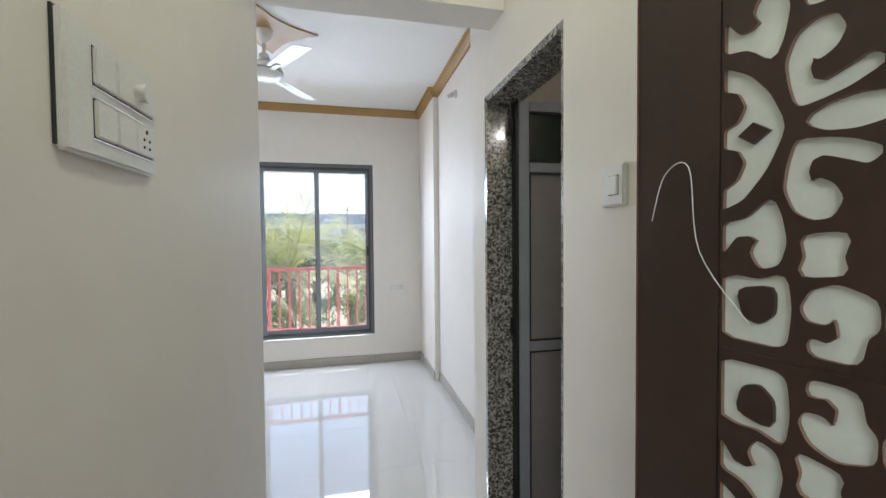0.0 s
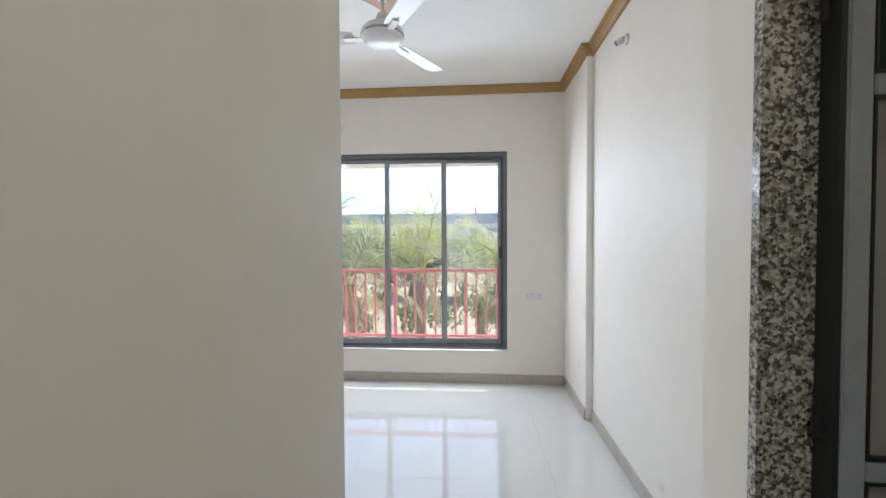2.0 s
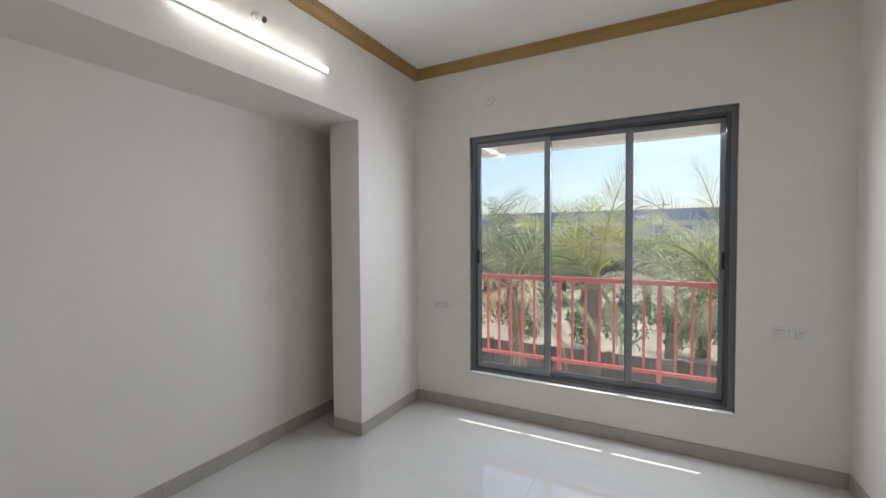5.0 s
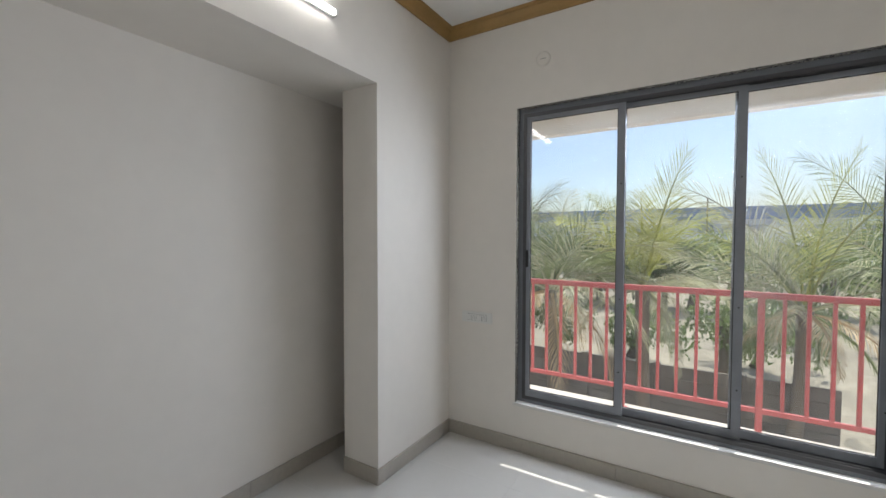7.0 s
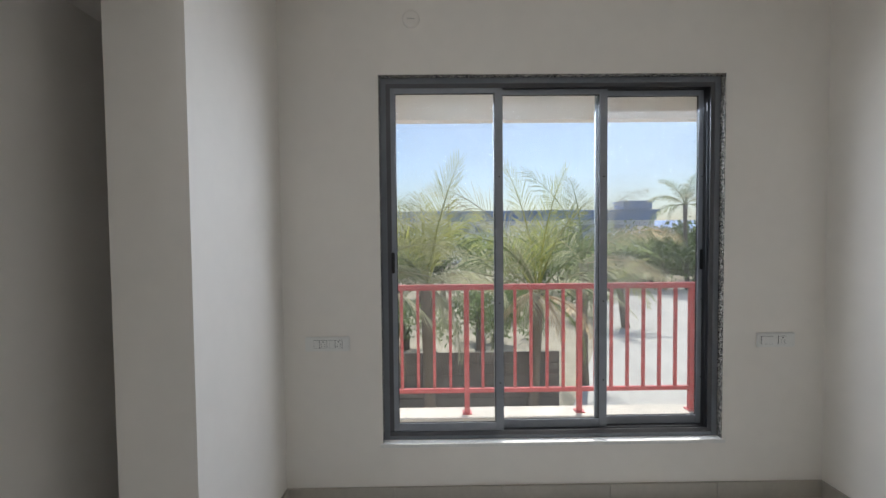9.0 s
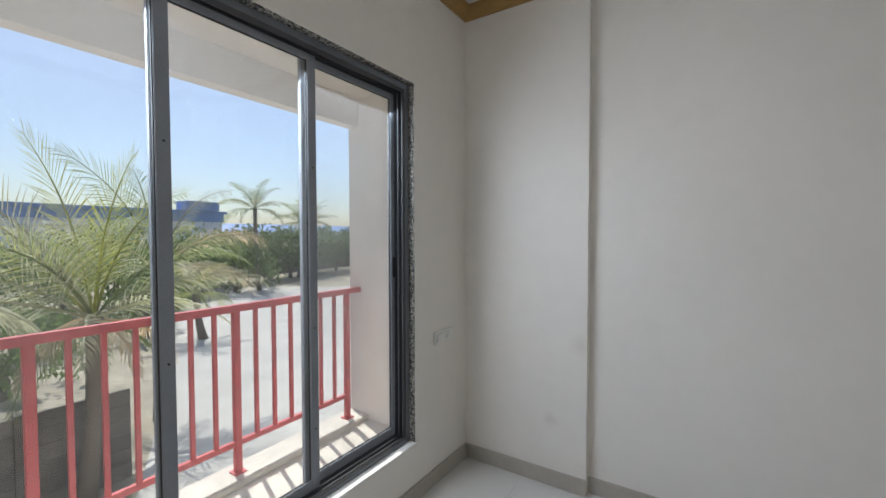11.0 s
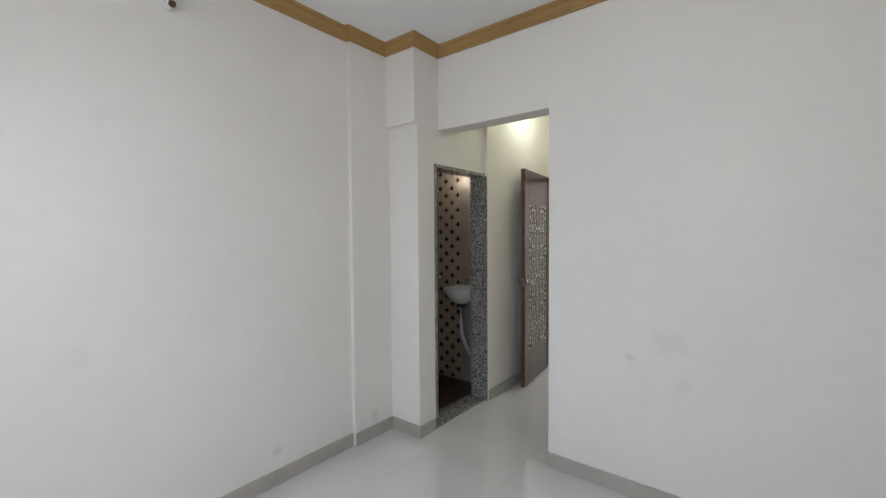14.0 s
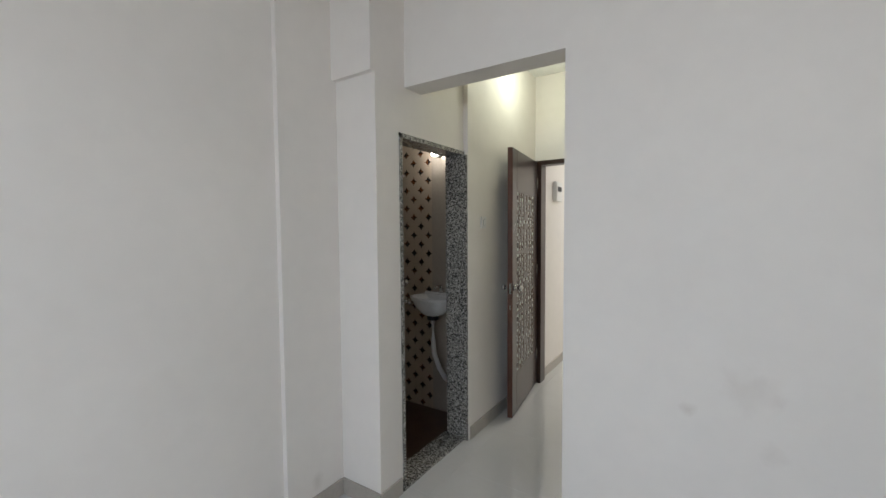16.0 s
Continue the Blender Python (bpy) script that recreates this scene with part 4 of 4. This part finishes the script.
palm(-1.30, 11.45, 0.35, "fresh green coconut palm with an upright spear", [
    (20, 80, 15, 2.9, .1, -75, "b"), (150, 72, 45, 2.6, .3, 60, "b"), (175, 62, 60, 2.5, .4, 55, "b"), (100, 75, 40, 2.5, .3, 10, "b"), (40, 66, 60, 2.4, .35, -60, "b"),
    (200, 40, 80, 2.3, .6, 40, "g"), (235, 50, 85, 2.0, .6, 35, "g"), (340, 30, 95, 2.0, .9, -30, "w"), (5, 22, 95, 2.1, .9, -35, "w"), (120, 50, 70, 2.4, .4, 50, "b"), (70, 70, 50, 2.5, .3, 10, "b")]
    + skirt(3, "w", -20, 1.9, 190), 0.1)
palm(-3.15, 11.2, 0.20, "grey-green coconut palm with wide arching fronds", [
    (20, 68, 85, 3.2, .5, -50, "w"), (5, 50, 80, 3.0, .6, -45, "w"), (350, 32, 85, 2.9, .7, -35, "w"), (330, 18, 80, 2.7, .8, -25, "w"), (40, 74, 70, 3.0, .4, -60, "g"),
    (90, 76, 50, 3.0, .35, 10, "w"), (160, 60, 80, 3.2, .5, 55, "w"), (185, 38, 80, 3.0, .6, 45, "g"), (215, 25, 80, 2.8, .7, 30, "w"), (130, 66, 60, 3.0, .4, 60, "g"), (300, 30, 90, 2.5, .8, 10, "w")]
    + skirt(5, "d", -15, 2.3, 280), 0.2)
palm(3.75, 15.9, 0.45, "coconut palm with yellowing fronds beside the road", [
    (165, 78, 50, 3.8, .4, 60, "g"), (185, 52, 75, 3.2, .5, 50, "w"), (90, 80, 40, 3.4, .3, 10, "g"), (20, 70, 70, 4.0, .5, -55, "w"), (0, 46, 80, 3.6, .6, -45, "d"),
    (345, 15, 75, 2.8, .8, -35, "d"), (45, 55, 70, 3.0, .5, -50, "b"), (215, 25, 80, 2.6, .7, 30, "w"), (315, 40, 85, 2.6, .6, -20, "g"), (270, 30, 85, 2.2, .7, 10, "w")]
    + skirt(5, "g", -20, 2.2, 40))
palm(-4.9, 12.6, 0.3, "grey-green coconut palm beside the plank wall", [
    (i * 137.5, 78 - i * 5.5, 50 + i * 3, 3.0, .3 + i * .04, 50 - (i % 3) * 45, "wg"[i % 2]) for i in range(12)])
FAR = {}
for tint in "gwb":
    for k in range(3):
        FAR[tint, k] = frond_mesh(2.6, 70 - 32 * k, 65 + 10 * k, .75, .4 + .2 * k, 20, k + 40, 26, .04)
        FAR[tint, k].materials.append(TINTS[tint])


def far_palm(x, y, top, size, mix, label):
    p = thing("coconut_palm", label, "palm tree", "coconut palms", at=(x, y, G))
    trunk_of(p, top - G, .3, 1.2)
    for i in range(15):
        f = new("frond", FAR[mix[i % len(mix)], i // 5])
        f.parent = p
        f.matrix_basis = pose(0, 0, top - G, 0, 0, i * 137.5 + rng.uniform(-14, 14)) @ Matrix.Scale(size * rng.uniform(.85, 1.1), 4)


far_palm(8.6, 24, -1.3, .9, "bg", "small bright green palm by the road")
for x, y, top, size in ((20.5, 38, 3.9, 1.35), (33, 48, 3.2, 1.5), (38, 52, 3.6, 1.6), (-14, 40, 2.6, 1.5)):
    far_palm(x, y, top, size, "gw", "distant tall coconut palm")


def leafy(x, y, w, h, seed, label):
    """A broadleaf tree: trunk, limbs and a crown of leaf clumps with gaps."""
    r = random.Random(seed)
    t = thing("tree", label, "tree", "broadleaf trees", at=(x, y, G))
    part("trunk", pipe([(0, 0, 0), (.1, 0, h * .3), (0, .1, h * .6)], [.25, .18, .1], 8), TRUNK, t)
    verts, faces = [], []
    blobs = [(r.gauss(0, w * .32), r.gauss(0, w * .25), h * r.uniform(.35, .95), w * r.uniform(.16, .3)) for _ in range(16)]
    for bx, by, bz, br in blobs:
        for _ in range(110):
            d = Vector((r.gauss(0, 1), r.gauss(0, 1), r.gauss(0, .8))).normalized() * br * r.uniform(.55, 1.08)
            c = Vector((bx, by, bz)) + d
            q = Euler((r.uniform(0, 6), r.uniform(0, 6), r.uniform(0, 6))).to_matrix()
            s = w * r.uniform(.02, .05)
            k = len(verts)
            verts += [tuple(c + q @ Vector(v)) for v in ((-s, 0, 0), (0, -s * .5, 0), (s, 0, 0), (0, s * .5, s * .2))]
            faces.append((k, k + 1, k + 2, k + 3))
    me = bpy.data.meshes.new("crown")
    me.from_pydata(verts, [], faces)
    me.materials.append(LEAF)
    c = new("crown", me)
    c.parent = t


for i in range(26):
    x = -34 + i * 3.1 + rng.uniform(-1, 1)
    leafy(x, 34 + rng.uniform(-3, 12) + max(0, x) * .4, rng.uniform(4.2, 6.5), rng.uniform(3.6, 5.2), i, "dark green broadleaf tree in the distance")
for x, y, h in ((14, 40, 5.0), (17.5, 42, 4.6), (22, 45, 5.4), (26, 45, 4.8), (30, 46, 5.6), (34.5, 47, 5.2), (39, 48, 5.8), (44, 50, 5.6), (50, 52, 6.2), (-11, 33, 4.6), (-7, 36, 5.0), (-2.4, 35, 4.4), (-14, 31, 4.8)):
    leafy(x, y, 4.2 + (x > 10) * 2.0, h, int(x * 11 + 300), "dense dark green tree behind the palms" if x < 10 else "leafy green tree along the far wall")
for x, y in ((-5.5, 19), (-9, 19), (7.5, 27), (12, 34), (3.4, 27), (-2.6, 20.5), (1.6, 21.5)):
    leafy(x, y, rng.uniform(2.2, 3.2), rng.uniform(1.6, 2.8), int(x * 7 + 99), "low green bush on the dry ground")

leafy(0.3, 16.5, 2.2, 4.4, 77, "dense small-leaved tree behind the plank wall")
fac = thing("factory_building", "long blue and white factory building in the distance", "building")
part("wall", B(-45, 38, 76, 92, G, 3.9), BWHITE, fac, "white lower wall")
part("cladding", B(-45.2, 38.2, 75.7, 92.2, 3.9, 5.3), BBLUE, fac, "blue sheet band")
part("roof", B(-45.6, 38.6, 75.3, 92.6, 5.3, 5.75), BBLUE, fac)
part("sign_board", B(-7.5, 2.5, 75.4, 75.7, 3.9, 5.1), BBLUE, fac, "blue sign board")
for k in range(3):
    part("sign_stroke", B(-3.4 + k * .8, -2.8 + k * .8, 75.3, 75.4, 4.4, 4.75), BWHITE, fac, "white mark on the sign")
for i in range(26):
    for z in (-.6, 1.9):
        if (i * 7 + int(z)) % 4:
            part("window", B(-44 + i * 3.1, -42 + i * 3.1, 75.9, 76.1, z, z + 1.2), BDARK, fac)
tank = thing("water_tank_block", "blue tank house above the distant roofs", "building")
part("block", B(31.5, 36.5, 74, 78, 5.75, 7.0), BBLUE, tank)
part("block_roof", B(31.2, 36.8, 73.7, 78.3, 7.0, 7.2), BBLUE, tank)
shed = thing("far_shed", "long low blue roofed shed beyond the trees", "building")
part("wall", B(42, 95, 92, 100, G, 2.5), BWHITE, shed)
part("roof", prism([(91.5, 2.5), (96, 4.4), (100.5, 2.5)], 54, Matrix.Translation((41.5, 0, 0)) @ Matrix(((0, 0, 1, 0), (1, 0, 0, 0), (0, 1, 0, 0), (0, 0, 0, 1)))), BBLUE, shed)
pole = thing("power_pole", "thin distant power pole with cross arm", "pole", at=(0.4, 60, G))
part("shaft", pipe([(0, 0, 0), (0, 0, 9.6)], .09, 8), TRUNK, pole)
part("cross_arm", B(-.7, .7, -.05, .05, 8.9, 9.0), TRUNK, pole)

# ---- floor tiles, each on its own ----
setting("floor_bed", join(B(-2.45, 1.3, YB - .13, YW, -0.12, -0.010), B(-2.52, PR + .0, -3.72, YB - .13, -0.12, -0.010)), GROUT, "pale tile grout and bed", "floor")
fl = thing("floor", "glossy white vitrified tile floor", "floor", kind="structure")
T = 0.6
done = {}
def lay(x0, x1, y0, y1):
    i0, i1 = math.floor(x0 / T), math.ceil(x1 / T)
    j0, j1 = math.floor(y0 / T), math.ceil(y1 / T)
    for i in range(i0, i1):
        for j in range(j0, j1):
            a, b, c, d = max(x0, i * T), min(x1, i * T + T), max(y0, j * T), min(y1, j * T + T)
            w, h = round(b - a, 4), round(d - c, 4)
            if w < .005 or h < .005:
                continue
            key = (w, h)
            if key not in done:
                o = part("tile", B(-w / 2 + .0003, w / 2 - .0003, -h / 2 + .0003, h / 2 - .0003, -0.010, 0, bev=.0002), TILE, fl)
                done[key] = o.data
            else:
                o = new("tile", done[key])
                o.parent = fl
            o.location = ((a + b) / 2, (c + d) / 2, 0)


lay(-2.35, 1.05, YB, YW)
lay(PL, PR, DY - .12, YB)
lay(-2.4, 0.68, -3.6, DY - .12)
